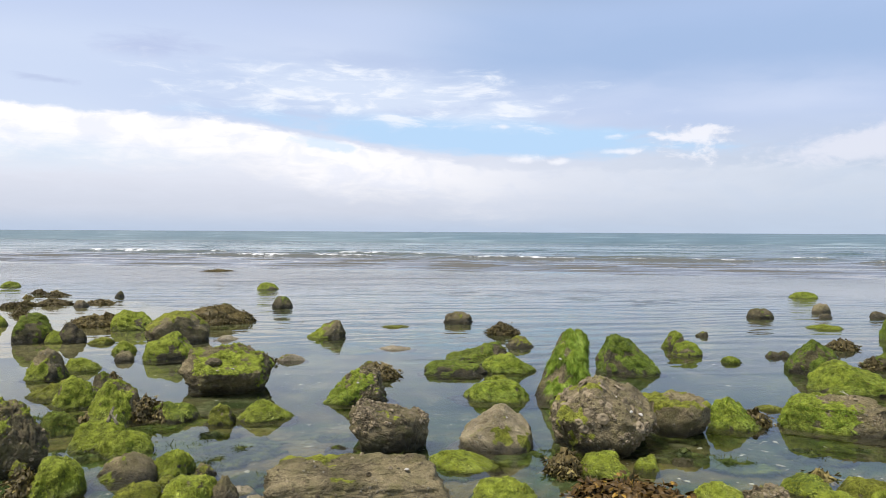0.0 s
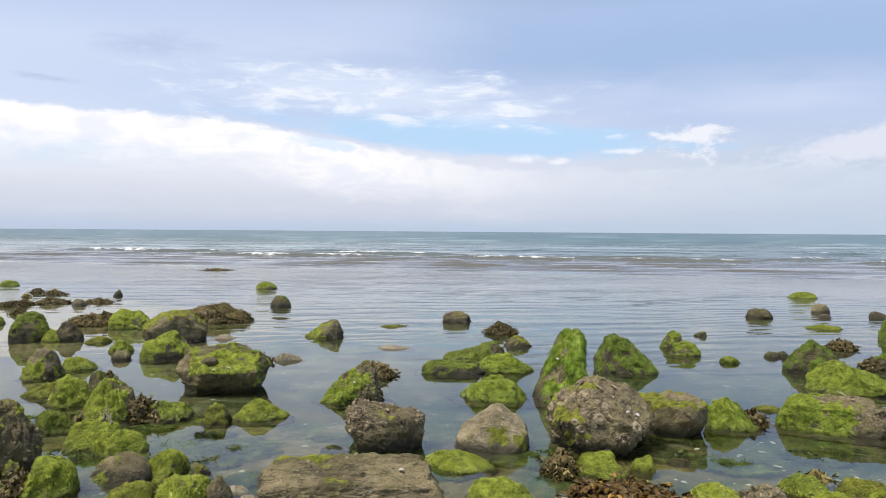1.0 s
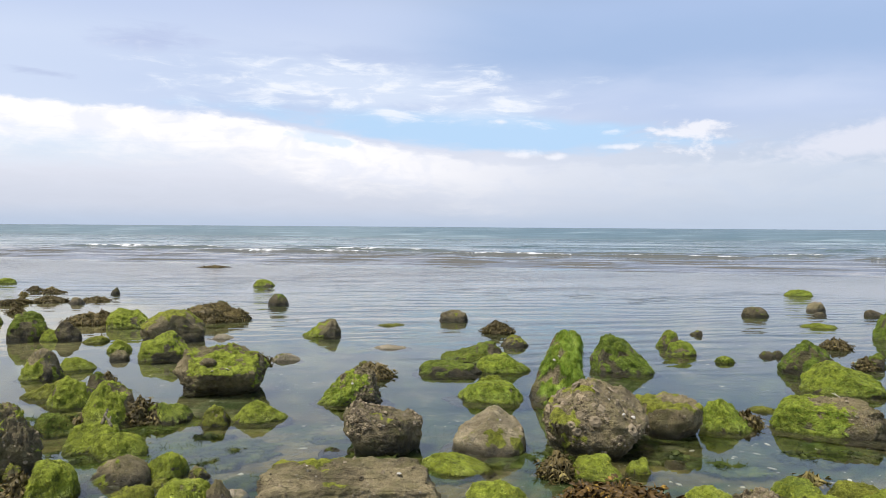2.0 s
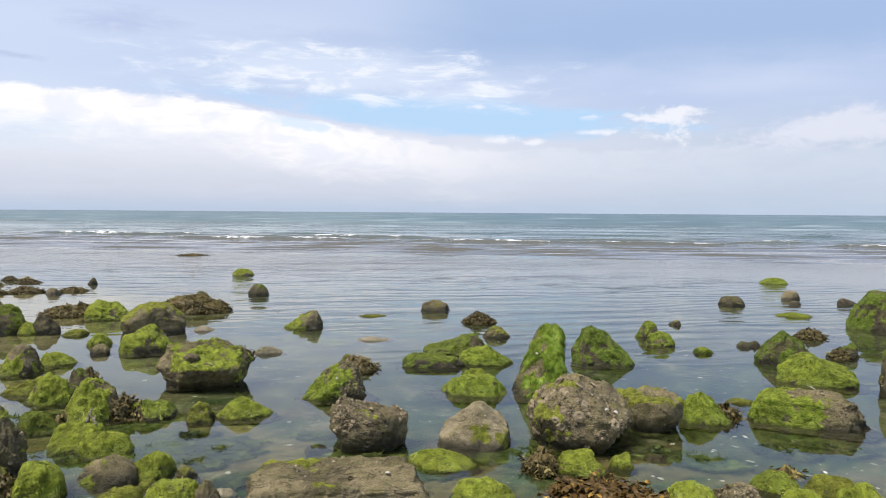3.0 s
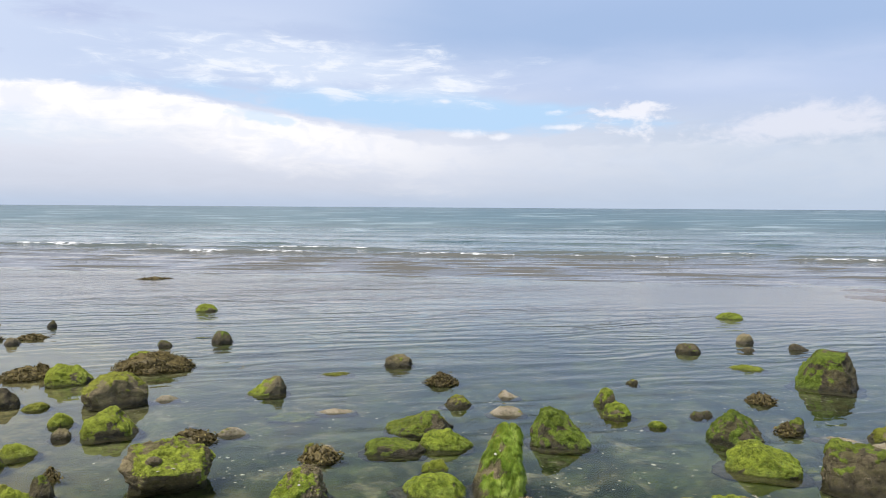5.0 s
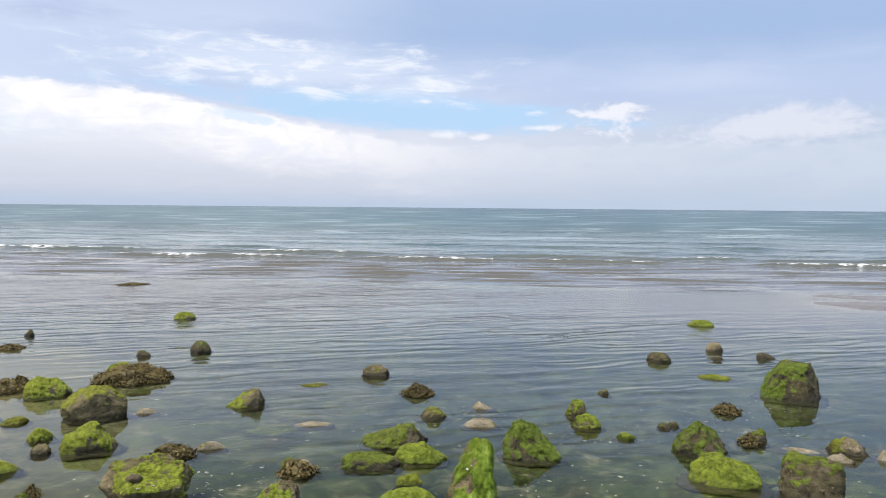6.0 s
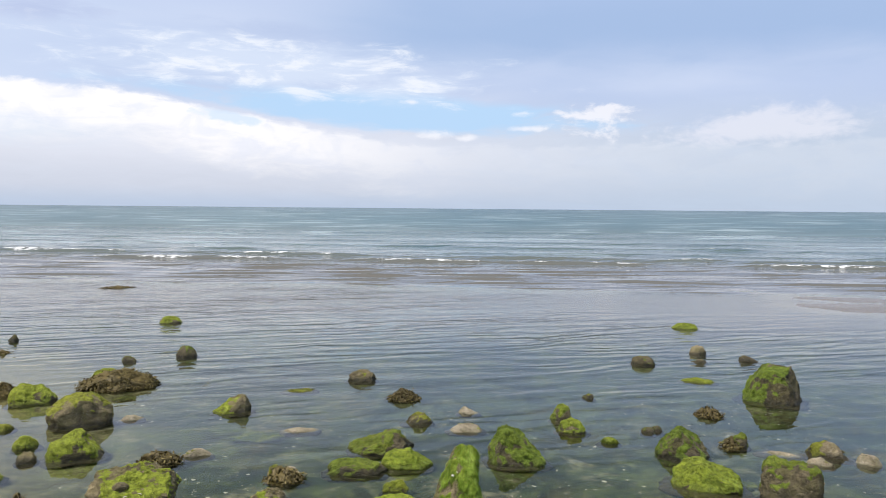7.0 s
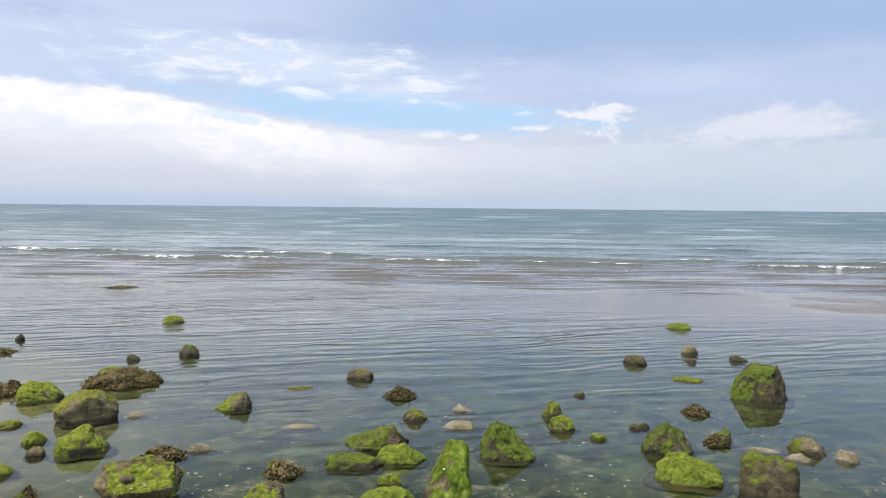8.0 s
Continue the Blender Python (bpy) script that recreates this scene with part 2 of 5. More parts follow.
def algae_material(name, tone_a, tone_b, tone_c):
    m, nt, b = material(name, 0.5)
    isle = nt.nodes.new("ShaderNodeNewGeometry").outputs["Random Per Island"]
    p = coords(nt)
    rnd = nt.nodes.new("ShaderNodeObjectInfo").outputs["Random"]
    n = add(nt, mul(nt, fbm(nt, p, 8.0, 4, 0.6, 0.4), 0.86), mul(nt, fbm(nt, scaled(nt, p, (1, 1, 0.55)), 45.0, 3, 0.6), 0.14))
    n = add(nt, n, lin(nt, rnd, 0, 1, -0.05, 0.05))
    col = blend(nt, step(nt, n, 0.36, 0.60), tone_a, tone_b)
    col = blend(nt, step(nt, n, 0.50, 0.70), col, tone_c)
    broad = fbm(nt, scaled(nt, p, (1, 1, 1), (3, 7, 1)), 15.0, 3, 0.6, 0.3)
    col = blend(nt, step(nt, broad, 0.52, 0.68, 0.0, 0.6), col, tone_a)
    col = blend(nt, step(nt, broad, 0.44, 0.32, 0.0, 0.4), col, tuple(0.5 * (q + r) * k for q, r, k in zip(tone_b, tone_a, (1.15, 0.85, 0.8))))
    col = blend(nt, 1.0, col, shade(nt, isle, 0.68, 1.32), "MULTIPLY")
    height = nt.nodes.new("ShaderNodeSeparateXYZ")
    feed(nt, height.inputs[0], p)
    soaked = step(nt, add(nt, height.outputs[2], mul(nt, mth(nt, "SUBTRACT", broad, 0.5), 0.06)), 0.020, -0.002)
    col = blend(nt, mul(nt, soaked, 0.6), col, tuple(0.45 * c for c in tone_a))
    feed(nt, b.inputs["Base Color"], col)
    b.inputs["Specular IOR Level"].default_value = 0.15
    return m


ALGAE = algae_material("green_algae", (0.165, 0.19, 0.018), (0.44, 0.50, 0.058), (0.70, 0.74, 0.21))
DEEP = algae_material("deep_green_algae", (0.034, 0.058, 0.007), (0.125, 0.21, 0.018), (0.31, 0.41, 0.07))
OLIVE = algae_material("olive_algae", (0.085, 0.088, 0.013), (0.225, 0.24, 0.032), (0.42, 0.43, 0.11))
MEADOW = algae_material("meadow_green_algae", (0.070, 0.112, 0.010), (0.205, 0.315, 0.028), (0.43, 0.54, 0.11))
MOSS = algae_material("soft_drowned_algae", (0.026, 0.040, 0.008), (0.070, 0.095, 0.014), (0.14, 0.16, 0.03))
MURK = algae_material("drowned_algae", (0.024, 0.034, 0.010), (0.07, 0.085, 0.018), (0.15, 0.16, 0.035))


def wrack_material(name, dark, mid, bright, share):
    m, nt, b = material(name, 0.5)
    b.inputs["Specular IOR Level"].default_value = 0.3
    isle = nt.nodes.new("ShaderNodeNewGeometry").outputs["Random Per Island"]
    rnd = nt.nodes.new("ShaderNodeObjectInfo").outputs["Random"]
    key = mth(nt, "FRACT", add(nt, isle, rnd))
    p = coords(nt)
    n = fbm(nt, p, 40.0, 4, 0.6)
    col = blend(nt, key, dark, mid)
    col = blend(nt, step(nt, key, 1.0 - share, 1.02 - share * 0.5), col, bright)
    col = blend(nt, 1.0, col, shade(nt, n, 0.55, 1.45), "MULTIPLY")
    feed(nt, b.inputs["Base Color"], col)
    feed(nt, b.inputs["Normal"], bump(nt, n, 0.5, 0.004))
    return m


WRACK = wrack_material("brown_wrack", (0.055, 0.042, 0.016), (0.155, 0.118, 0.042), (0.25, 0.20, 0.065), 0.2)
GOLD_WRACK = wrack_material("gold_wrack", (0.06, 0.036, 0.012), (0.15, 0.088, 0.022), (0.34, 0.20, 0.03), 0.16)

# sand and silt of the pool floor and the beach
SAND, nt, b = material("silty_sand", 0.75)
p = coords(nt)
big = fbm(nt, p, 0.7, 6, 0.6, 0.6)
mid = fbm(nt, p, 4.2, 7, 0.7, 0.4)
grain = fbm(nt, p, 120.0, 3, 0.7)
gravel = nt.nodes.new("ShaderNodeTexVoronoi")
feed(nt, gravel.inputs["Vector"], p)
gravel.inputs["Scale"].default_value = 32.0
chip = nt.nodes.new("ShaderNodeSeparateColor")
nt.links.new(gravel.outputs["Color"], chip.inputs[0])
sxyz = nt.nodes.new("ShaderNodeSeparateXYZ")
feed(nt, sxyz.inputs[0], p)
out = add(nt, mul(nt, sxyz.outputs[0], 0.383), mul(nt, sxyz.outputs[1], 0.924))
silt = add(nt, mul(nt, mid, 0.7), mul(nt, big, 0.3))
col = blend(nt, step(nt, silt, 0.42, 0.62), (0.010, 0.015, 0.006), (0.066, 0.078, 0.030))
# paler left bed, partly in place of sky brightness reflected off the water
pale = mul(nt, mul(nt, step(nt, sxyz.outputs[0], -0.6, -2.6), step(nt, out, 1.5, 3.5)), step(nt, out, 9.0, 6.5))
col = blend(nt, mul(nt, pale, step(nt, silt, 0.34, 0.56, 0.3, 1.0)), col, (0.135, 0.118, 0.056))
inner = mul(nt, step(nt, out, 5.0, 9.0, 1.0, 0.0), step(nt, out, 0.0, 1.6))
tint = fbm(nt, p, 1.9, 6, 0.66, 0.8)
col = blend(nt, mul(nt, step(nt, tint, 0.48, 0.72), mul(nt, inner, 0.75)), col, (0.018, 0.034, 0.011))
col = blend(nt, mul(nt, step(nt, tint, 0.50, 0.28), mul(nt, inner, 0.65)), col, (0.060, 0.048, 0.011))
col = blend(nt, step(nt, out, 8.3, 13.0), col, blend(nt, mid, (0.080, 0.070, 0.058), (0.12, 0.102, 0.084)))
drift = mul(nt, step(nt, fbm(nt, p, 3.4, 7, 0.75, 0.6), 0.51, 0.66), mul(nt, inner, 0.85))
col = blend(nt, drift, col, (0.145, 0.135, 0.085))
shore = mul(nt, step(nt, out, 4.4, 2.9), step(nt, out, 0.4, 1.4))
bed = blend(nt, step(nt, tint, 0.40, 0.60), (0.105, 0.085, 0.034), (0.032, 0.055, 0.015))
bed = blend(nt, step(nt, silt, 0.52, 0.62), bed, (0.15, 0.135, 0.085))
col = blend(nt, mul(nt, shore, 0.85), col, bed)
bare = mth(nt, "MAXIMUM", mul(nt, step(nt, sxyz.outputs[2], -0.05, 0.005), step(nt, out, 9.0, 10.5)), step(nt, out, 1.2, -0.8))
col = blend(nt, bare, col, blend(nt, mid, (0.165, 0.135, 0.108), (0.225, 0.188, 0.155)))
loose = mth(nt, "SUBTRACT", 1.0, bare)
col = blend(nt, loose, col, blend(nt, 1.0, col, shade(nt, chip.outputs[0], 0.62, 1.38), "MULTIPLY"))
col = blend(nt, 1.0, col, shade(nt, grain, 0.65, 1.35), "MULTIPLY")
feed(nt, b.inputs["Base Color"], col)
feed(nt, b.inputs["Roughness"], step(nt, out, 8.0, 12.0, 0.75, 0.22))
feed(nt, b.inputs["Specular IOR Level"], step(nt, out, 8.0, 12.0, 0.08, 0.6))
feed(nt, b.inputs["Normal"], bump(nt, add(nt, mid, mul(nt, grain, 0.2)), 0.6, 0.02))

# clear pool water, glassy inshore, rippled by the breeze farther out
# index above real water's 1.33, raised so the pool mirrors more sky
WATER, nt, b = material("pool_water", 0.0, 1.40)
b.inputs["Transmission Weight"].default_value = 1.0
b.inputs["Base Color"].default_value = (0.84, 0.955, 0.86, 1)
p = coords(nt)
sxyz = nt.nodes.new("ShaderNodeSeparateXYZ")
feed(nt, sxyz.inputs[0], p)
out = add(nt, mul(nt, sxyz.outputs[0], 0.30), mul(nt, sxyz.outputs[1], 0.954))
TURN = radians(15)
r1 = fbm(nt, scaled(nt, p, (1.9, 4.6, 1), (0, 0, 0), radians(22)), 1.0, 3, 0.5, 1.5)
r0 = fbm(nt, scaled(nt, p, (0.46, 1.7, 1), (2, 6, 0), radians(-4)), 1.0, 2, 0.45, 1.6)
r2 = fbm(nt, scaled(nt, p, (3.4, 9.5, 1), (4, 2, 0), radians(-14)), 1.0, 3, 0.5, 1.0)
calm = fbm(nt, scaled(nt, p, (0.16, 0.4, 1), (7, 1, 0), TURN), 1.0, 2, 0.5)
def ripple(wave_length, turn, bend, reach, offset):
    """Long parallel crests of that wave length, bent and broken by slow noise."""
    w = nt.nodes.new("ShaderNodeTexWave")
    w.wave_type, w.bands_direction = "BANDS", "Y"
    feed(nt, w.inputs["Vector"], scaled(nt, p, (0.55, 1, 1), offset, radians(turn)))
    w.inputs["Scale"].default_value = math.tau / 20 / wave_length
    w.inputs["Distortion"].default_value = bend
    w.inputs["Detail"].default_value = 2.0
    w.inputs["Detail Scale"].default_value = reach
    here = fbm(nt, scaled(nt, p, (0.35, 0.9, 1), offset), 1.0, 2, 0.5)
    return mul(nt, w.outputs["Fac"], step(nt, here, 0.36, 0.62))


wave_a = ripple(0.42, 5, 9.0, 0.9, (0, 0, 0))
wave_b = ripple(0.23, -7, 9.0, 1.3, (3, 8, 0))
wave_c = ripple(0.75, 12, 7.0, 0.5, (9, 2, 0))
waves = add(nt, mul(nt, wave_a, 0.14), add(nt, mul(nt, wave_b, 0.13), mul(nt, wave_c, 0.12)))
lee = mth(nt, "MAXIMUM", step(nt, sxyz.outputs[0], -2.5, 1.5, 0.45, 1.0), step(nt, out, 7.0, 9.0))
strength = mul(nt, mul(nt, mul(nt, lee, step(nt, out, 4.4, 7.4, 0.02, 1.0)), step(nt, out, 9.0, 12.0, 1.0, 1.5)), step(nt, calm, 0.3, 0.62, 0.35, 1.0))
glassy = mul(nt, mul(nt, step(nt, sxyz.outputs[0], 3.2, 6.5), step(nt, out, 10.2, 12.0)), step(nt, out, 14.6, 16.0, 1.0, 0.0))
strength = mul(nt, strength, lin(nt, glassy, 0, 1, 1.0, 0.25))
feed(nt, b.inputs["Roughness"], step(nt, out, 9.0, 14.0, 0.0, 0.16))
feed(nt, b.inputs["Normal"], bump(nt, add(nt, waves, add(nt, mul(nt, r0, 0.36), add(nt, mul(nt, r1, 0.14), mul(nt, r2, 0.06)))), mul(nt, strength, 0.55), 0.07))

# the open sea: murky green-grey near the surf, bluer far out
SEA, nt, b = material("sea_water", 0.12, 1.333)
p = coords(nt)
sxyz = nt.nodes.new("ShaderNodeSeparateXYZ")
feed(nt, sxyz.inputs[0], p)
out = add(nt, mul(nt, sxyz.outputs[0], 0.383), mul(nt, sxyz.outputs[1], 0.924))
TURN = radians(22)
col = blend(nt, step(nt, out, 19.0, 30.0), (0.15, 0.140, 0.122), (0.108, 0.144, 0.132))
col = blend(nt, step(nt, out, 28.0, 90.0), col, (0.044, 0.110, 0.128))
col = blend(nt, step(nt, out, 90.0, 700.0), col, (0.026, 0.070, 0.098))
w0 = fbm(nt, scaled(nt, p, (0.018, 0.09, 1), (0, 0, 0), TURN), 1.0, 4, 0.6, 0.4)
w1 = fbm(nt, scaled(nt, p, (0.09, 0.55, 1), (3, 0, 0), TURN), 1.0, 4, 0.55, 0.5)
w2 = fbm(nt, scaled(nt, p, (0.6, 2.6, 1), (1, 5, 0), TURN), 1.0, 4, 0.55, 0.5)
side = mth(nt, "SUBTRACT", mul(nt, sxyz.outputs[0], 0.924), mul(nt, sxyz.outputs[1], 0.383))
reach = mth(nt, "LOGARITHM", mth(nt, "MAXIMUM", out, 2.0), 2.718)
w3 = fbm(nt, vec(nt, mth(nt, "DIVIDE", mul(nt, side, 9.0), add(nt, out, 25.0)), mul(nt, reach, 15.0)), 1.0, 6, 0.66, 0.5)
# light and dark swell streaks: uneven sky reflection put into the base colour
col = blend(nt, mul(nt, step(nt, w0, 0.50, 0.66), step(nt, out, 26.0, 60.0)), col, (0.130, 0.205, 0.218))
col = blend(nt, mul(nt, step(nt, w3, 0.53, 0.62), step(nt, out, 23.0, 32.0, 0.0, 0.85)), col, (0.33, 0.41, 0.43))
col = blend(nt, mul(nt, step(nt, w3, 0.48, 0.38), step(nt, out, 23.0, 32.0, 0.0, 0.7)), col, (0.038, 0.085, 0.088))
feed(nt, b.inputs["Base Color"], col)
swell = nt.nodes.new("ShaderNodeTexWave")
swell.wave_type, swell.bands_direction = "BANDS", "Y"
feed(nt, swell.inputs["Vector"], scaled(nt, p, (0.4, 1, 1), (0, 0, 0), TURN))
for key, value in (("Scale", math.tau / 20 / 0.8), ("Distortion", 5.0), ("Detail", 2.0), ("Detail Scale", 0.5)):
    swell.inputs[key].default_value = value
near_shore = step(nt, out, 26.0, 16.0)
h = add(nt, add(nt, mul(nt, w1, 0.7), mul(nt, w2, 0.12)), mul(nt, mul(nt, swell.outputs["Fac"], near_shore), 0.18))
feed(nt, b.inputs["Normal"], bump(nt, h, step(nt, out, 16.0, 24.0, 0.35, 1.0), 0.35))
feed(nt, b.inputs["Roughness"], step(nt, out, 18.0, 60.0, 0.06, 0.3))

FOAM, nt, b = material("sea_foam", 0.8)
p = coords(nt)
n = fbm(nt, p, 9.0, 4, 0.65)
lace = fbm(nt, scaled(nt, p, (1.6, 3.4, 1.6), (0, 0, 0), radians(22)), 2.2, 6, 0.68, 0.4)
feed(nt, b.inputs["Base Color"], blend(nt, n, (0.74, 0.76, 0.77), (0.92, 0.92, 0.92)))
feed(nt, b.inputs["Alpha"], step(nt, lace, 0.40, 0.58, 0.0, 0.95))
feed(nt, b.inputs["Normal"], bump(nt, n, 0.8, 0.05))

PEBBLE, nt, b = material("pale_pebbles", 0.6)
isle = nt.nodes.new("ShaderNodeNewGeometry").outputs["Random Per Island"]
n = fbm(nt, coords(nt), 60.0, 3)
col = blend(nt, step(nt, isle, 0.3, 0.95), (0.15, 0.14, 0.105), (0.46, 0.43, 0.35))
feed(nt, b.inputs["Base Color"], blend(nt, 1.0, col, shade(nt, n, 0.6, 1.4), "MULTIPLY"))

BARNACLE, nt, b = material("barnacle_shell", 0.75)
isle = mth(nt, "FRACT", add(nt, nt.nodes.new("ShaderNodeNewGeometry").outputs["Random Per Island"], nt.nodes.new("ShaderNodeObjectInfo").outputs["Random"]))
n = fbm(nt, coords(nt), 150.0, 3)
col = blend(nt, isle, (0.11, 0.086, 0.048), (0.33, 0.265, 0.165))
feed(nt, b.inputs["Base Color"], blend(nt, 1.0, col, shade(nt, n, 0.5, 1.5), "MULTIPLY"))

SHELL, nt, b = material("white_shell", 0.45)
n = fbm(nt, coords(nt), 80.0, 3)
feed(nt, b.inputs["Base Color"], blend(nt, n, (0.40, 0.37, 0.31), (0.68, 0.64, 0.57)))


# ---- builders ----
def mesh_object(name, verts, faces, mat, parent=None, smooth=True, label=""):
    me = bpy.data.meshes.new(name)
    me.from_pydata(verts.tolist() if isinstance(verts, np.ndarray) else verts, [], faces.tolist() if isinstance(faces, np.ndarray) else faces)
    me.materials.append(mat)
    if smooth:
        me.polygons.foreach_set("use_smooth", [True] * len(me.polygons))
    me.update()
    ob = new(name, me)
    ob.parent = parent
    return tagged(ob, label)


def sphere(level):
    bm = bmesh.new()
    bmesh.ops.create_icosphere(bm, subdivisions=level, radius=1.0)
    v = np.array([q.co[:] for q in bm.verts])
    f = np.array([[q.index for q in face.verts] for face in bm.faces])
    bm.free()
    return v, f


SPHERES = {k: sphere(k) for k in (1, 2, 4, 5, 6)}


TURNS = np.random.default_rng(5).permutation(256)
TURNS = np.concatenate([TURNS, TURNS, TURNS])
SLOPES = np.array([(x, y, z) for x in (-1, 0, 1) for y in (-1, 0, 1) for z in (-1, 0, 1) if abs(x) + abs(y) + abs(z) == 2], dtype=float)


def field(p, scale, shift):
    """Smooth gradient noise at the points p, about -0.8 to 0.8."""
    q = np.asarray(p, dtype=float) * scale + np.array([shift, -shift, 2 * shift])
    cell = np.floor(q).astype(int)
    q = q - cell
    cell &= 255
    ease = q * q * q * (q * (q * 6 - 15) + 10)
    total = np.zeros(len(q))
    for i in (0, 1):
        for j in (0, 1):
            for k in (0, 1):
                h = TURNS[TURNS[TURNS[cell[:, 0] + i] + cell[:, 1] + j] + cell[:, 2] + k] % 12
                w = np.prod(np.where(np.array([i, j, k]) == 1, ease, 1 - ease), axis=1)
                total += w * np.sum(SLOPES[h] * (q - np.array([i, j, k])), axis=1)
    return total


def normals(v, f):
    fn = np.cross(v[f[:, 1]] - v[f[:, 0]], v[f[:, 2]] - v[f[:, 0]])
    vn = np.zeros_like(v)
    for k in range(3):
        np.add.at(vn, f[:, k], fn)
    return vn / np.maximum(np.linalg.norm(vn, axis=1, keepdims=True), 1e-12), fn


def smooth01(v, lo, hi):
    t = np.clip((v - lo) / (hi - lo), 0, 1)
    return t * t * (3 - 2 * t)


def fronds_on(name, pos, nor, rng, count, weights, size, wide, lift, mat, parent, label="", fall=1.0, long=True):
    """Strands of weed rooted on a surface that hang down its slope, joined into one mesh."""
    pick = rng.choice(len(pos), size=count, p=weights / weights.sum())
    p, n = pos[pick] + rng.normal(0, size * 0.10, (count, 3)), nor[pick]
    g = np.array([0, 0, -1.0]) * fall
    d = g - n * (n @ g)[:, None] + rng.normal(0, 0.26, (count, 3)) + 0.20 * np.stack([np.sin(p[:, 0] * 41 + p[:, 2] * 23), np.sin(p[:, 1] * 37 + p[:, 0] * 19), np.sin(p[:, 2] * 33)], axis=1)
    d -= n * np.sum(d * n, axis=1, keepdims=True) * 0.8
    d /= np.maximum(np.linalg.norm(d, axis=1, keepdims=True), 1e-9)
    s = np.cross(d, n)
    s /= np.maximum(np.linalg.norm(s, axis=1, keepdims=True), 1e-9)
    L = (size * rng.uniform(0.5, 1.5, count))[:, None]
    W = (wide * rng.uniform(0.6, 1.4, count))[:, None]
    up = n * (lift * rng.uniform(0.3, 1.4, count))[:, None]
    sway = s * (L * rng.normal(0, 0.18, count)[:, None])
    root, mid, tip = p - n * 0.002, p + d * L * 0.5 + up + sway * 0.4, p + d * L + up * 0.35 + sway
    tip[:, 2] -= L[:, 0] * 0.12
    v = np.stack([root - s * W * 0.5, root + s * W * 0.5, mid - s * W * 0.5, mid + s * W * 0.5, tip], axis=1).reshape(-1, 3)
    if not long:
        v = np.stack([root - s * W * 0.5, root + s * W * 0.5, tip + up * 0.5], axis=1).reshape(-1, 3)
        ob = mesh_object(name, v, np.arange(count * 3).reshape(-1, 3), mat, parent, True, label)
        soft = n * 0.85 + np.array([0, 0, 0.18]) + rng.normal(0, 0.10, (count, 3))
        ob.data.normals_split_custom_set_from_vertices(np.repeat(soft / np.linalg.norm(soft, axis=1, keepdims=True), 3, axis=0).tolist())
        return tagged(ob, kind="stuff")
    k = np.arange(count) * 5
    faces = [q for i in k.tolist() for q in ((i, i + 1, i + 3, i + 2), (i + 2, i + 3, i + 4))]
    return tagged(mesh_object(name, v, faces, mat, parent, True, label), kind="stuff")


def limpets(name, pos, nor, rng, count, weights, lo, hi, mat, parent, label="", steep=1.0):
    """Barnacle cones with open tops, joined into one mesh."""
    pick = rng.choice(len(pos), size=count, p=weights / weights.sum())
    verts, faces = [], []
    for i in pick:
        p, n = Vector(pos[i]), Vector(nor[i])
        r = rng.uniform(lo, hi) * (0.6 if rng.random() < 0.5 else 1.0)
        u = n.orthogonal().normalized()
        w = n.cross(u)
        base, turn, tall = len(verts), rng.uniform(0, 6.3), r * rng.uniform(0.5, 0.95) * steep
        for rad, z in ((1.0, -0.15), (0.55, 1.0), (0.38, 0.9), (0.25, 0.35)):
            for k in range(7):
                t = turn + k * math.tau / 7
                q = rad * r * rng.uniform(0.88, 1.12)
                verts.append(tuple(p + u * (math.cos(t) * q) + w * (math.sin(t) * q) + n * (tall * z)))
        for ring in range(3):
            for k in range(7):
                a, c = base + ring * 7 + k, base + ring * 7 + (k + 1) % 7
                faces.append((a, c, c + 7, a + 7))
        faces.append(tuple(base + 21 + k for k in range(7)))
    return tagged(mesh_object(name, verts, faces, mat, parent, False, label), kind="stuff")


def shell_cone(rng, steep):
    """One barnacle of unit radius: a ribbed cone with an open top."""
    verts, faces, turn, tall = [], [], rng.uniform(0, 6.3), rng.uniform(0.55, 0.95) * steep
    for rad, z in ((1.0, -0.15), (0.55, 1.0), (0.38, 0.9), (0.25, 0.35)):
        for k in range(7):
            q, t = rad * rng.uniform(0.85, 1.15), turn + k * math.tau / 7
            verts.append((math.cos(t) * q, math.sin(t) * q, tall * z))
    for ring in range(3):
        for k in range(7):
            a, c = ring * 7 + k, ring * 7 + (k + 1) % 7
            faces.append((a, c, c + 7, a + 7))
    faces.append(tuple(21 + k for k in range(7)))
    me = bpy.data.meshes.new("barnacle")
    me.from_pydata(verts, [], faces)
    me.materials.append(BARNACLE)
    return me


def barnacles(name, pos, nor, rng, count, weights, lo, hi, parent, steep=1.0):
    """Large barnacles or shells, each a part of its own on the stone."""
    kinds = [shell_cone(rng, steep) for _ in range(6)]
    for i in rng.choice(len(pos), size=count, p=weights / weights.sum()):
        n = Vector(nor[i])
        u = n.orthogonal().normalized()
        r = rng.uniform(lo, hi) * (0.65 if rng.random() < 0.4 else 1.0)
        m = Matrix((u, n.cross(u), n)).transposed().to_4x4() @ Matrix.Rotation(rng.uniform(0, 6.3), 4, "Z") @ Matrix.Diagonal((r, r * rng.uniform(0.8, 1.1), r, 1))
        m.translation = Vector(pos[i])
        ob = new(name, kinds[rng.integers(6)])
        ob.parent, ob.matrix_basis = parent, m


ROCKS = []


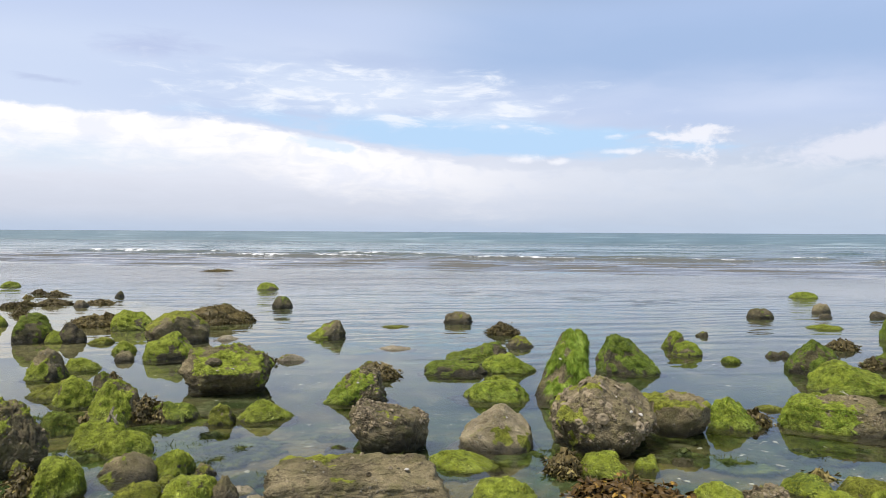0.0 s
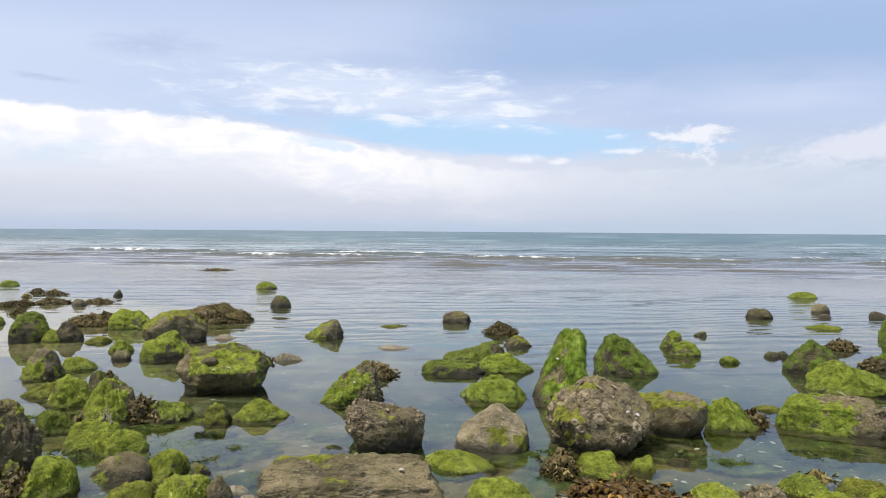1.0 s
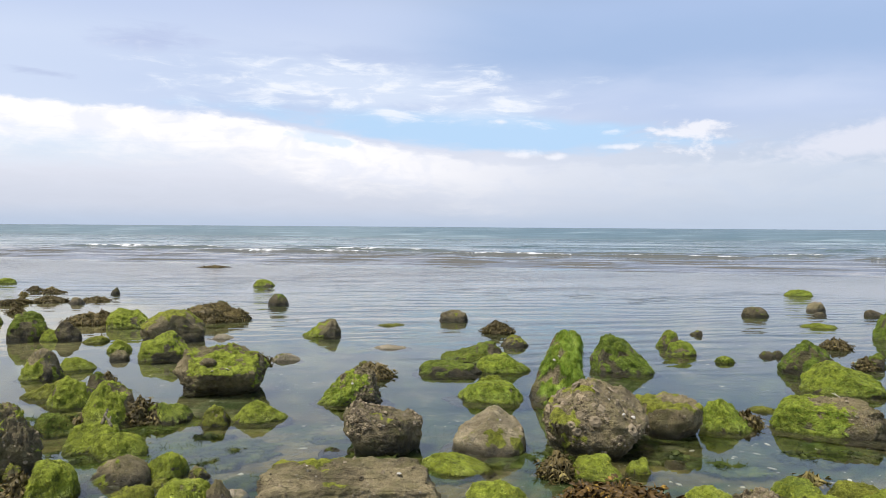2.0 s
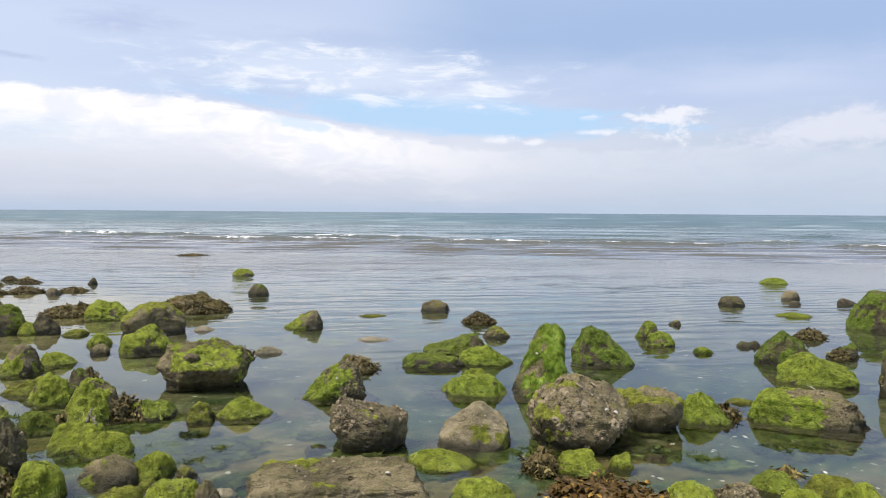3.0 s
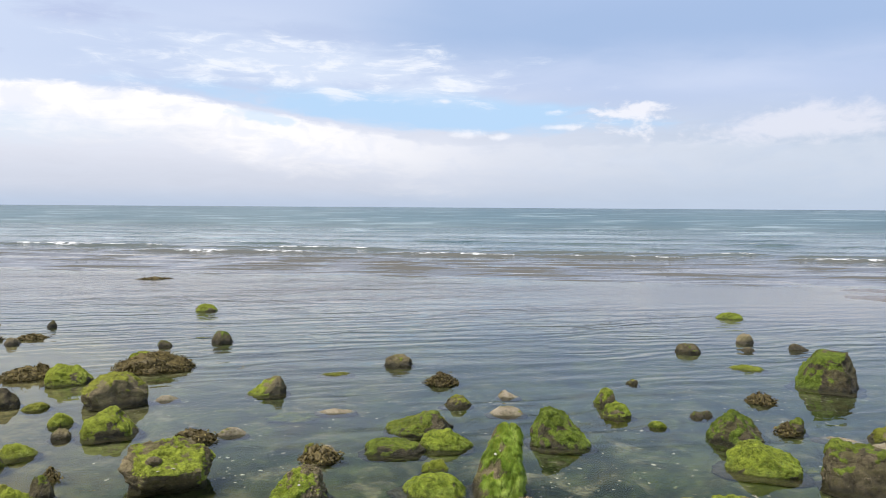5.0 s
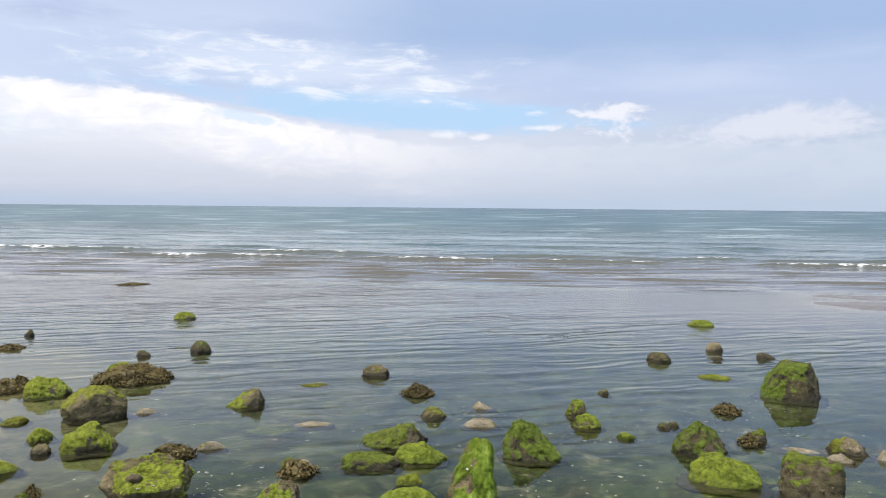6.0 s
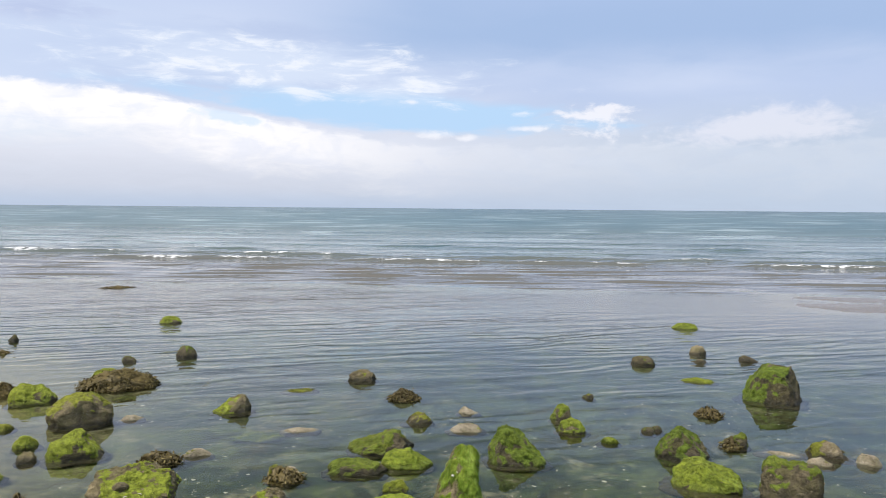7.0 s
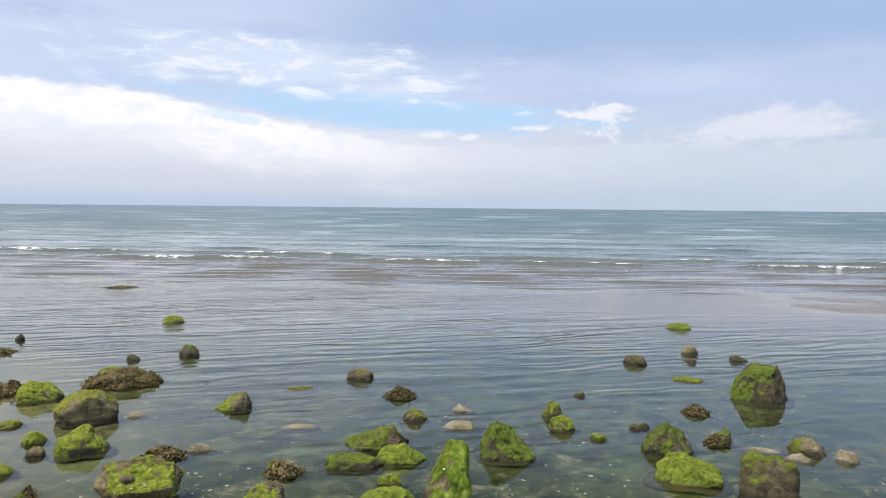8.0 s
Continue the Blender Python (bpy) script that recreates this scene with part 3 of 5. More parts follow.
def rest_on(x, y):
    """The height of the rock at (x, y), or of the water where there is none."""
    best = 0.0
    for ob in ROCKS:
        m = ob.matrix_world
        if (Vector((x, y)) - m.translation.xy).length < 0.4:
            q = m.inverted() @ Vector((x, y, 0))
            near = [v.co.z for v in ob.data.vertices if abs(v.co.x - q.x) < 0.012 and abs(v.co.y - q.y) < 0.012]
            best = max([best, *near])
    return best


def rock(name, x, y, w, d, h, yaw, label, seed, level=5, mat=None, box=2.7, cuts=6, lean=(0, 0), taper=0.18, under=0.03, sink=0.14,
         green=0.5, strata=0.0, side=(0, 0, 0.5), fuzz=1.0, weed=None, crust=0, plates=0, rough=1.0, group="", strand=0.0085, foot=0.0, crown=0.02, shells=1.0, flare=0.4, planes=()):
    """A boulder of width w, depth d and height h over the water at (x, y): a rounded block cut by random planes, leaning and tapering, with
    lumps and pits; green algae grow on it where side (in its own half sizes) and chance favour them, barnacles where they do not."""
    rng = np.random.default_rng(seed)
    level = max(level, 5) if y < 6.2 and max(w, h) > 0.1 else level
    v, f = SPHERES[level]
    v = v / (np.sum(np.abs(v) ** box, axis=1, keepdims=True) ** (1 / box))
    for _ in range(cuts):
        n = rng.normal(0, 1, 3)
        n[2] = abs(n[2]) * 0.8
        n /= np.linalg.norm(n)
        reach = np.max(v @ n)
        over = np.maximum(0, v @ n - reach * rng.uniform(0.66, 0.9))
        v = v - n * over[:, None] * 0.92
    for nx, ny, nz, reach in planes:
        n = np.array([nx, ny, nz]) / math.sqrt(nx * nx + ny * ny + nz * nz)
        v = v - n * np.maximum(0, v @ n - reach)[:, None] * 0.95
    nrm, _ = normals(v, f)
    size = (w * d * (h + sink)) ** (1 / 3) / 2
    bumps = 0.13 * field(v, 1.3, seed * 1.7) + 0.085 * field(v, 3.1, seed * 0.9) + 0.055 * np.abs(field(v, 6.3, seed * 2.3))
    if level > 4:
        bumps += 0.014 * field(v, 50.0, seed * 1.1) * rough
        bumps -= 0.10 * np.maximum(0, 0.10 - np.abs(field(v + 0.15 * field(v, 4.0, seed)[:, None], 2.2, seed * 3.1))) * 4 * rough
        bumps += (0.034 * field(v, 13.0, seed * 0.4) + 0.026 * field(v, 27.0, seed * 0.7)) * rough
    if strata:
        bumps += strata * field(v * np.array([0.12, 0.12, 1.0]), 9.0, seed * 1.3) + 0.6 * strata * field(v * np.array([0.3, 0.3, 1.0]), 21.0, seed)
    v = v + nrm * bumps[:, None]
    z01 = (v[:, 2] - v[:, 2].min()) / np.ptp(v[:, 2])
    zz = (z01 * (h + sink) - sink) / h
    top = np.clip(zz, 0, 1)
    k = 1 - taper * top - under * np.clip(0.45 - zz, 0, 0.8)
    v[:, 0], v[:, 1] = v[:, 0] * k + lean[0] * top, v[:, 1] * k + lean[1] * top
    spread_foot = 1 + flare * min(1.0, h / 0.13) * smooth01(-zz * h, 0.0, 0.09)
    v[:, 0], v[:, 1] = v[:, 0] * spread_foot, v[:, 1] * spread_foot
    above = zz > -0.02
    v[:, 0] = (v[:, 0] - v[above, 0].min()) / np.ptp(v[above, 0]) * w - w / 2
    v[:, 1] = (v[:, 1] - v[above, 1].min()) / np.ptp(v[above, 1]) * d - d / 2
    v[:, 2] = zz * h + foot
    nrm, fn = normals(v, f)
    pn = v / np.array([w / 2, d / 2, h])
    grow = (green - 0.5) * 1.9 + 0.5 * (pn @ np.array(side)) + 0.62 * nrm[:, 2] - 0.26 + 0.85 * field(v, 3.2 / size * 0.5, seed * 3.3) + 0.55 * field(v, 9.0 / size * 0.5, seed)
    layer = smooth01(grow, -0.2, 0.2) if green > 0.02 else np.zeros(len(v))
    layer = layer * smooth01(v[:, 2], -0.035, 0.0)
    if level > 4 and green > 0.02:
        # the algae lie as a lumpy mat that hangs in locks down the slope
        thick = 0.45 + 0.9 * field(v, 30.0, seed * 0.6) + 0.8 * field(v * np.array([1, 1, 0.35]), 75.0, seed * 1.9)
        v = v + nrm * (layer * np.clip(thick, -0.2, 1.3) * min(0.0085, 0.07 * h))[:, None]
        nrm, fn = normals(v, f)
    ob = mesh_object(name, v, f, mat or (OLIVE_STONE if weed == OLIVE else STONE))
    at = ob.data.attributes.new("algae", "FLOAT", "POINT")
    at.data.foreach_set("value", layer.astype(np.float32))
    ob.matrix_world = pose(x, y, 0, 0, 0, yaw)
    tagged(ob, label, "rock", group)
    ROCKS.append(ob)
    area = np.linalg.norm(fn, axis=1) / 2
    lf, zf = layer[f].mean(axis=1), v[f][:, :, 2].mean(axis=1)
    cen, cn = v[f].mean(axis=1), fn / np.maximum(np.linalg.norm(fn, axis=1, keepdims=True), 1e-12)
    wts = area * np.clip(lf - 0.3, 0, 1) * (zf > -0.015) * (0.10 + 0.90 * smooth01(cn[:, 2], -0.2, 0.6)) * (0.15 + 0.85 * smooth01(zf, -0.01, min(0.03, 0.3 * h)))
    covered = float(wts.sum()) / 0.7
    near = 1.0 if y < 5.2 else 0.6
    long = strand > 0.05
    count = int(min(9000 if long else 52000, covered * (50000 if long else 470000) * fuzz * near))
    if count > 12:
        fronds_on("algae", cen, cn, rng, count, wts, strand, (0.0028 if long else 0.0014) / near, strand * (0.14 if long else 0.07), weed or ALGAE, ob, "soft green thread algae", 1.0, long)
    if crust:
        wts = area * np.clip(1 - lf * 1.5, 0, 1) * (zf > crown * rng.uniform(0.8, 1.2, len(zf))) * (0.15 + smooth01(field(cen, 7.0, seed), -0.05, 0.3))
        if shells > 1:
            barnacles("barnacle", cen, cn, rng, min(290, crust), wts, 0.0060 * shells, 0.0095 * shells, ob)
        else:
            limpets("barnacle_crust", cen, cn, rng, crust, wts, 0.0045 * shells, 0.0095 * shells, BARNACLE, ob, "crust of pale grey barnacles")
    if plates:
        shoulder = cen / np.array([w / 2, d / 2, h]) @ np.array([-0.55, -0.15, 0.8])
        wts = area * np.clip(1 - lf * 1.2, 0, 1) * (zf > 0.03) * (0.12 + smooth01(shoulder, 0.3, 0.8))
        barnacles("oyster_shell", cen, cn, rng, plates, wts, 0.011, 0.026, ob, 0.32)
    return ob


def drowned_weed(x, y, w, d, yaw, label, seed, tall=0.05, mat=None, count=2600, z=-0.08):
    """A low tuft of thread weed on the pool floor, waving under the water."""
    rng = np.random.default_rng(seed)
    v, f = SPHERES[4]
    v = v.copy() + 0.55 * v * field(v, 1.8, seed)[:, None] + 0.35 * v * field(v, 4.5, seed + 1)[:, None]
    v = v * np.array([w / 2, d / 2, tall])
    ob = mesh_object("submerged_weed", v, f, mat or MURK)
    ob.matrix_world = pose(x, y, z, 0, 0, yaw)
    tagged(ob, label, "seaweed")
    _, fn = normals(v, f)
    cn = fn / np.maximum(np.linalg.norm(fn, axis=1, keepdims=True), 1e-12)
    wts = np.linalg.norm(fn, axis=1) * (cn[:, 2] > 0)
    fronds_on("threads", v[f].mean(axis=1), cn, rng, count, wts, 0.03, 0.004, 0.005, mat or MURK, ob, "", 1.0, False)
    return ob


def frond_mesh(name, rng, mat, length, width):
    """One wrack frond: a bent ribbon with a midrib that forks into two swollen tips."""
    verts, faces = [], []

    def ribbon(start, way, side, long, wide0, wide1, steps, curl):
        base, p = len(verts), Vector(start)
        way = Vector(way).normalized()
        for i in range(steps + 1):
            t = i / steps
            wd = (wide0 + (wide1 - wide0) * t) * (1.0 if i < steps else 0.35)
            s = Vector(side) * wd * 0.5
            verts.extend([tuple(p - s), tuple(p + Vector((0, 0, wd * 0.22))), tuple(p + s)])
            way = (way + Vector((0, 0, -curl / steps))).normalized()
            p = p + way * (long / steps)
        for i in range(steps):
            a = base + i * 3
            faces.extend([(a, a + 1, a + 4, a + 3), (a + 1, a + 2, a + 5, a + 4)])
        return p, way

    p, way = ribbon((0, 0, 0), (1, 0, 0.5), (0, 1, 0), length * 0.5, width * 0.5, width * 0.8, 3, 0.5)
    for k in (-1, 1):
        turn = Vector((way.x, way.y + k * 0.45, way.z)).normalized()
        ribbon(p, turn, (-turn.y, turn.x, 0), length * 0.5 * rng.uniform(0.8, 1.1), width * 0.7, width * 1.0, 3, 0.7)
    me = bpy.data.meshes.new(name)
    me.from_pydata(verts, [], faces)
    me.materials.append(mat)
    me.polygons.foreach_set("use_smooth", [True] * len(faces))
    return me


def wrack(name, x, y, w, d, h, yaw, label, seed, count=260, mat=None, length=0.036, width=0.0075, loose=False):
    """A heap of bladder wrack: a low lumpy holdfast mound under many forked fronds."""
    rng = np.random.default_rng(seed)
    mat = mat or WRACK
    v, f = SPHERES[4]
    v = v.copy() + 0.22 * v * field(v, 1.9, seed)[:, None] + 0.1 * v * field(v, 5.0, seed + 3)[:, None]
    v = v * np.array([w * 0.46, d * 0.46, h * 0.72]) * (1 + 0.25 * field(v, 9.0, seed))[:, None]
    v = v + 0.009 * rng.normal(0, 1, v.shape)
    rim = np.clip(1 - (v[:, 0] / (w * 0.5)) ** 2 - (v[:, 1] / (d * 0.5)) ** 2, 0.02, 1)
    v[:, 2] = np.where(v[:, 2] < 0, v[:, 2] * 0.4 - 0.03, v[:, 2] * 1.25 * np.sqrt(rim))
    ob = mesh_object(name, v, f, mat)
    ob.matrix_world = pose(x, y, 0, 0, 0, yaw)
    tagged(ob, label, "seaweed")
    nrm, fn = normals(v, f)
    cen, cn = v[f].mean(axis=1), fn / np.maximum(np.linalg.norm(fn, axis=1, keepdims=True), 1e-12)
    area = np.linalg.norm(fn, axis=1) * (cen[:, 2] > -0.02)
    kinds = [frond_mesh("frond", rng, mat, length * rng.uniform(0.7, 1.25), width * rng.uniform(0.8, 1.3)) for _ in range(7)]
    count = count if loose else int(count * 2.6)
    pick = rng.choice(len(cen), size=count, p=area / area.sum())
    verts, faces = [], []
    for turn, i in enumerate(pick):
        n = Vector(cn[i])
        outward = Vector((cen[i][0] / (w * w), cen[i][1] / (d * d), 0))
        heading = math.atan2(outward.y, outward.x) + rng.normal(0, 0.9)
        tilt = math.degrees(math.asin(max(-1, min(1, n.z))))
        m = pose(*cen[i], rng.normal(0, 45), rng.normal(4, 30) + (90 - tilt) * 0.45, math.degrees(heading))
        me = kinds[rng.integers(len(kinds))]
        if loose and turn < 290:
            leaf = new("frond", me)
            leaf.parent, leaf.matrix_basis = ob, m
        else:
            base = len(verts)
            verts.extend(tuple(m @ q.co) for q in me.vertices)
            faces.extend(tuple(base + j for j in pl.vertices) for pl in me.polygons)
    if verts:
        tagged(mesh_object("fronds", verts, faces, mat, ob), kind="stuff")
    return ob


# ---- ground: pool floor, sand flat and beach in one sheet ----
def floor_height(x, y):
    c = 0.383 * x + 0.924 * y
    z = -0.13 + 0.035 * noise.noise(Vector((x * 0.5, y * 0.5, 0))) + 0.03 * noise.noise(Vector((x * 1.7, y * 1.7, 4)))
    z += 0.055 * max(0.0, min(1.0, (4.0 - c) / 1.4)) + 0.05 * max(0.0, min(1.0, (-0.7 - x) / 0.6)) * max(0.0, min(1.0, (4.6 - y) / 1.0))
    q = c - 13.9 - 0.9 * noise.noise(Vector((x * 0.35, 3, 1))) - 0.35 * noise.noise(Vector((x * 1.3, 6, 1)))
    bar = max(0.0, 1 - (q / 2.6) ** 2) * max(0.0, min(1.0, (x - 6.3) / 3.5))
    bar = bar * bar * (3 - 2 * bar)
    z += (0.014 + 0.034 * noise.noise(Vector((x * 0.42, c * 1.2, 9))) + 0.012 * noise.noise(Vector((x * 1.6, c * 3.0, 2))) - z) * bar
    z -= max(0.0, min(6.0, (c - 19.0) * 0.06))
    return z + max(0.0, min(3.0, (-0.6 - y) * 0.16))


def spread(near, far, fine, grow):
    """Even steps from -near to near, then ever wider ones out to far."""
    inner = np.arange(-near, near + 1e-6, fine)
    outer, at, gap = [], near, fine
    while at < far:
        gap *= grow
        at += gap
        outer.append(at)
    return np.concatenate([-np.array(outer[::-1]), inner, np.array(outer)])


def sheet_mesh(name, xs, ys, height, mat):
    verts = [(x, y, height(x, y)) for y in ys for x in xs]
    n = len(xs)
    faces = [(j * n + i, j * n + i + 1, (j + 1) * n + i + 1, (j + 1) * n + i) for j in range(len(ys) - 1) for i in range(n - 1)]
    return mesh_object(name, verts, faces, mat)


tagged(sheet_mesh("ground", spread(9, 4200, 0.14, 1.22) + 2.0, spread(6, 4200, 0.14, 1.22) + 5.0, floor_height, SAND),
       "silty sand floor of a shallow tidal pool", kind="structure")

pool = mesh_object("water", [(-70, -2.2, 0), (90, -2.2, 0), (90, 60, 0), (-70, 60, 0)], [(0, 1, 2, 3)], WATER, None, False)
# the pool's sheet ends where the first swash line of the sea begins
edge = (16.6 - 0.383 * -70) / 0.924, (16.6 - 0.383 * 90) / 0.924
pool.data.vertices[2].co.y, pool.data.vertices[3].co.y = edge[1], edge[0]
pool.data.vertices[1].co.y = min(-2.2, edge[1] - 1)
pool.data.vertices[1].co.x, pool.data.vertices[2].co.x = 48, 48
pool.data.vertices[2].co.y = (16.6 - 0.383 * 48) / 0.924
pool.data.vertices[1].co.y = -2.2
pool.visible_shadow = False
tagged(pool, "clear shallow tidal pool, glassy and lightly rippled", kind="structure")

# sea in its own frame: along the shore, and outwards from it
ALONG, SEAWARD = Vector((0.924, -0.383)), Vector((0.383, 0.924))
CRESTS = ((18.9, 0.042, 0.26), (20.3, 0.055, 0.30), (22.3, 0.10, 0.45), (24.6, 0.11, 0.55), (27.5, 0.09, 0.8), (31.5, 0.12, 1.0),
          (36.5, 0.12, 1.3), (43.0, 0.14, 1.8), (51.0, 0.15, 2.2), (16.7, 0.050, 0.18), (17.4, 0.085, 0.22), (18.1, 0.080, 0.22), (15.9, 0.036, 0.18), (19.6, 0.085, 0.26))


def crest_bend(u, k):
    return 0.75 * noise.noise(Vector((u * 0.10, k * 3.7, 0))) + 0.22 * noise.noise(Vector((u * 0.45, k * 1.9, 5)))


# stretches of each crest that break: crest, from, to, width of the foam, its thickness
BREAKERS = ((2, -14.0, -8.2, 0.62, 0.05), (2, -6.0, -2.2, 0.5, 0.04), (2, -1.2, 2.6, 0.22, 0.03), (2, 5.6, 9.6, 0.6, 0.05),
            (2, 11.5, 17.5, 0.4, 0.035), (2, 19.0, 26.0, 0.4, 0.04), (3, -10.5, -6.5, 0.5, 0.05), (3, -21.0, -14.5, 0.6, 0.06),
            (3, 3.5, 5.2, 0.4, 0.03), (3, 9.0, 12.5, 0.4, 0.03), (3, 14.0, 16.0, 0.3, 0.03), (1, -9.0, -4.8, 0.12, 0.012),
            (1, 0.5, 5.0, 0.10, 0.012), (1, 7.5, 14.0, 0.12, 0.012), (1, 15.0, 19.0, 0.1, 0.012), (4, -14.0, -11.0, 0.4, 0.03),
            (5, 6.0, 8.0, 0.3, 0.03), (0, -3.0, 0.5, 0.06, 0.006))


def crest_size(u, k):
    size = 0.55 + 0.5 * noise.noise(Vector((u * 0.14, k * 5.1 + 2, 8)))
    for row, u0, u1, _, _ in BREAKERS:
        if row == k and u0 - 1.5 < u < u1 + 1.5:
            size = max(size, min(1.0, (u - u0 + 1.5) / 2.0, (u1 + 1.5 - u) / 2.0) * 1.1)
    return max(0.1, size)


def sea_height(u, c):
    z = -0.02 + 0.04 * min(1.0, max(0.0, (c - 14.9) / 2.4))
    for k, (at, tall, wide) in enumerate(CRESTS):
        s = c - at - crest_bend(u, k)
        if abs(s) < 4 * wide:
            s = s / (wide * (0.55 if s < 0 else 1.15))
            z += tall * crest_size(u, k) * math.exp(-s * s)
    far = max(0.0, min(1.0, (c - 24) / 25))
    z = z + far * 0.10 * noise.noise(Vector((u * 0.09, c * 0.32, 1))) + 0.012 * noise.noise(Vector((u * 0.6, c * 1.8, 3)))
    return z if c < 18 else max(0.004, z)


us = spread(34, 4300, 0.4, 1.25) + 3
cs, c, gap = [], 15.0, 0.13
while c < 4400:
    cs.append(c)
    gap = 0.13 if c < 34 else gap * 1.045
    c += gap
verts = []
for c in cs:
    for u in us:
        out = c + 1.1 * noise.noise(Vector((float(u) * 0.16, 4, 4))) * max(0.0, 1 - (c - 15) / 4)
        q = ALONG * float(u) + SEAWARD * out
        verts.append((q.x, q.y, sea_height(float(u), out)))
n = len(us)
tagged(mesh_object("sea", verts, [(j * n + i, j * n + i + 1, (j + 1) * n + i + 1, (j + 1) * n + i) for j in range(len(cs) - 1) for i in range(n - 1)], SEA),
       "grey-blue open sea with low breaking waves", kind="structure")


def foam_line(k, u0, u1, seed, width, drop, thick):
    """A ragged breaking crest: lumpy foam that lies along the wave's shoreward face."""
    rng = np.random.default_rng(seed)
    verts, faces = [], []
    cols, u = 5, u0
    while u < u1:
        fade = min(1.0, (u - u0) / 0.8, (u1 - u) / 0.8)
        ragged = 0.30 + 0.95 * noise.noise(Vector((u * 0.8, seed, 2))) + 0.5 * noise.noise(Vector((u * 3.1, seed, 7)))
        wd = 0.9 * width * max(0.02, ragged) * max(0.1, fade)
        mid = CRESTS[k][0] + crest_bend(u, k) - drop
        for i in range(cols):
            t = i / (cols - 1)
            c = mid + (t - 0.5) * wd + rng.normal(0, 0.015)
            q = ALONG * u + SEAWARD * c
            z = sea_height(u, c) + 0.7 * thick * math.sin(math.pi * t) * rng.uniform(0.4, 1.3) * max(0.0, ragged) - 0.006
            verts.append((q.x, q.y, z))
        u += 0.07
    rows = len(verts) // cols
    for j in range(rows - 1):
        for i in range(cols - 1):
            a = j * cols + i
            faces.append((a, a + 1, a + cols + 1, a + cols))
    ob = mesh_object("breaker_foam", verts, faces, FOAM)
    return tagged(ob, "white foam along a low breaking wave crest", "sea foam", "breaking crests", "stuff")


for k, u0, u1, width, thick in BREAKERS:
    foam_line(k, u0, u1, int(u0 * 7 + k * 131 + 500), width, 0.10, thick)

# pale pebbles and shell bits strewn over the pool floor
rng = np.random.default_rng(77)
pv, pf = SPHERES[1]
verts, faces = [], []
for i in range(26000):
    x, y = rng.uniform(-4.5, 7.5), 1.8 + 8.2 * rng.random() ** 1.15
    if noise.noise(Vector((x * 0.8, y * 0.8, 6))) < rng.uniform(-0.35, 0.4) + 0.05 * max(0.0, y - 4.5):
        continue
    r = 0.0030 + 0.010 * rng.random() ** 5
    q = pv * (1 + 0.35 * rng.normal(0, 1, (len(pv), 1)).clip(-1, 1)) * np.array([r * rng.uniform(0.8, 1.8), r * rng.uniform(0.7, 1.2), r * 0.45])
    t = rng.uniform(0, 6.3)
    q = q @ np.array([[math.cos(t), math.sin(t), 0], [-math.sin(t), math.cos(t), 0], [0, 0, 1]]) + np.array([x, y, floor_height(x, y) + 0.003])
    base = len(verts)
    verts.extend(q.tolist())
    faces.extend((pf + base).tolist())
tagged(mesh_object("pebbles", verts, faces, PEBBLE), "pale pebbles and broken shell strewn on the pool floor", "pebbles", kind="stuff")

# the large boulders of the pool
rock("boulder", 0.677, 3.445, 0.407, 0.386, 0.259, -20.3,
     "large rounded brown boulder crusted with barnacles and limpets", 11, level=6, box=2.35, green=0.30, side=(-0.9,-0.4,-0.5), crust=420, plates=95, fuzz=0.8, under=0.4, weed=OLIVE, planes=((0.45, -0.35, 0.8, 0.78), (-0.5, -0.2, 0.85, 0.86), (0.85, -0.2, -0.5, 0.8)), cuts=1, rough=0.55, mat=OLIVE_STONE)
rock("boulder", -0.150, 3.527, 0.318, 0.255, 0.166, -4.4,
     "squat brown boulder ringed with barnacles", 12, level=6, box=3.2, green=0.04, side=(0,0,0.5), crust=290, crown=0.085, under=0.5, fuzz=0.3, weed=OLIVE, lean=(-0.1,0), planes=((0.22, -0.05, 0.97, 0.68), (-0.97, -0.1, 0.05, 0.86), (0.8, -0.3, -0.6, 0.85)), cuts=2, rough=0.6, shells=1.15, mat=OLIVE_STONE)
rock("boulder", 0.259, 3.478, 0.287, 0.244, 0.150, -12.4,
     "smooth grey-brown boulder with green algae low on one side", 13, mat=GREY_STONE, fuzz=0.5, weed=OLIVE, rough=0.35, box=3.2, lean=(0,0), cuts=0, planes=((-0.5, -0.1, 0.86, 0.60), (0.45, -0.1, 0.89, 0.70), (0.05, 0.0, 1.0, 0.74), (0.1, -0.8, 0.6, 0.74)), taper=0.1, green=0.36, side=(0.7,-0.6,-1.7))
rock("rock_slab", -0.299, 2.811, 0.585, 0.230, 0.160, -1.8,
     "long flat-topped brown slab of layered rock", 14, level=6, side=(-0.3,0,0.3), weed=OLIVE, fuzz=0.35, crust=60, under=0.05, planes=((0.02, -0.2, 0.97, 0.62), (0.05, -0.97, 0.2, 0.72)), rough=0.55, strata=0.06, cuts=0, box=6.0, mat=OLIVE_STONE, green=0.08)
rock("boulder", 1.030, 3.580, 0.297, 0.223, 0.155, -25.2,
     "blocky brown boulder with olive algae on its top", 15, box=3.6, green=0.32, side=(-0.9,0,0.5), weed=OLIVE, fuzz=0.6, under=0.6, crust=40, planes=((0.05, -0.1, 0.99, 0.70), (0.9, -0.35, -0.25, 0.85)), cuts=3)
rock("rock", 1.328, 3.629, 0.216, 0.173, 0.117, -29.3,
     "low rock covered with bright green algae", 16, box=2.7, taper=0.35, green=0.75, side=(-0.3,0,0.3), planes=((0.6, -0.1, 0.8, 0.52), (-0.3, -0.5, 0.8, 0.72)), cuts=3, lean=(-0.1,0), under=0.0, weed=MEADOW)
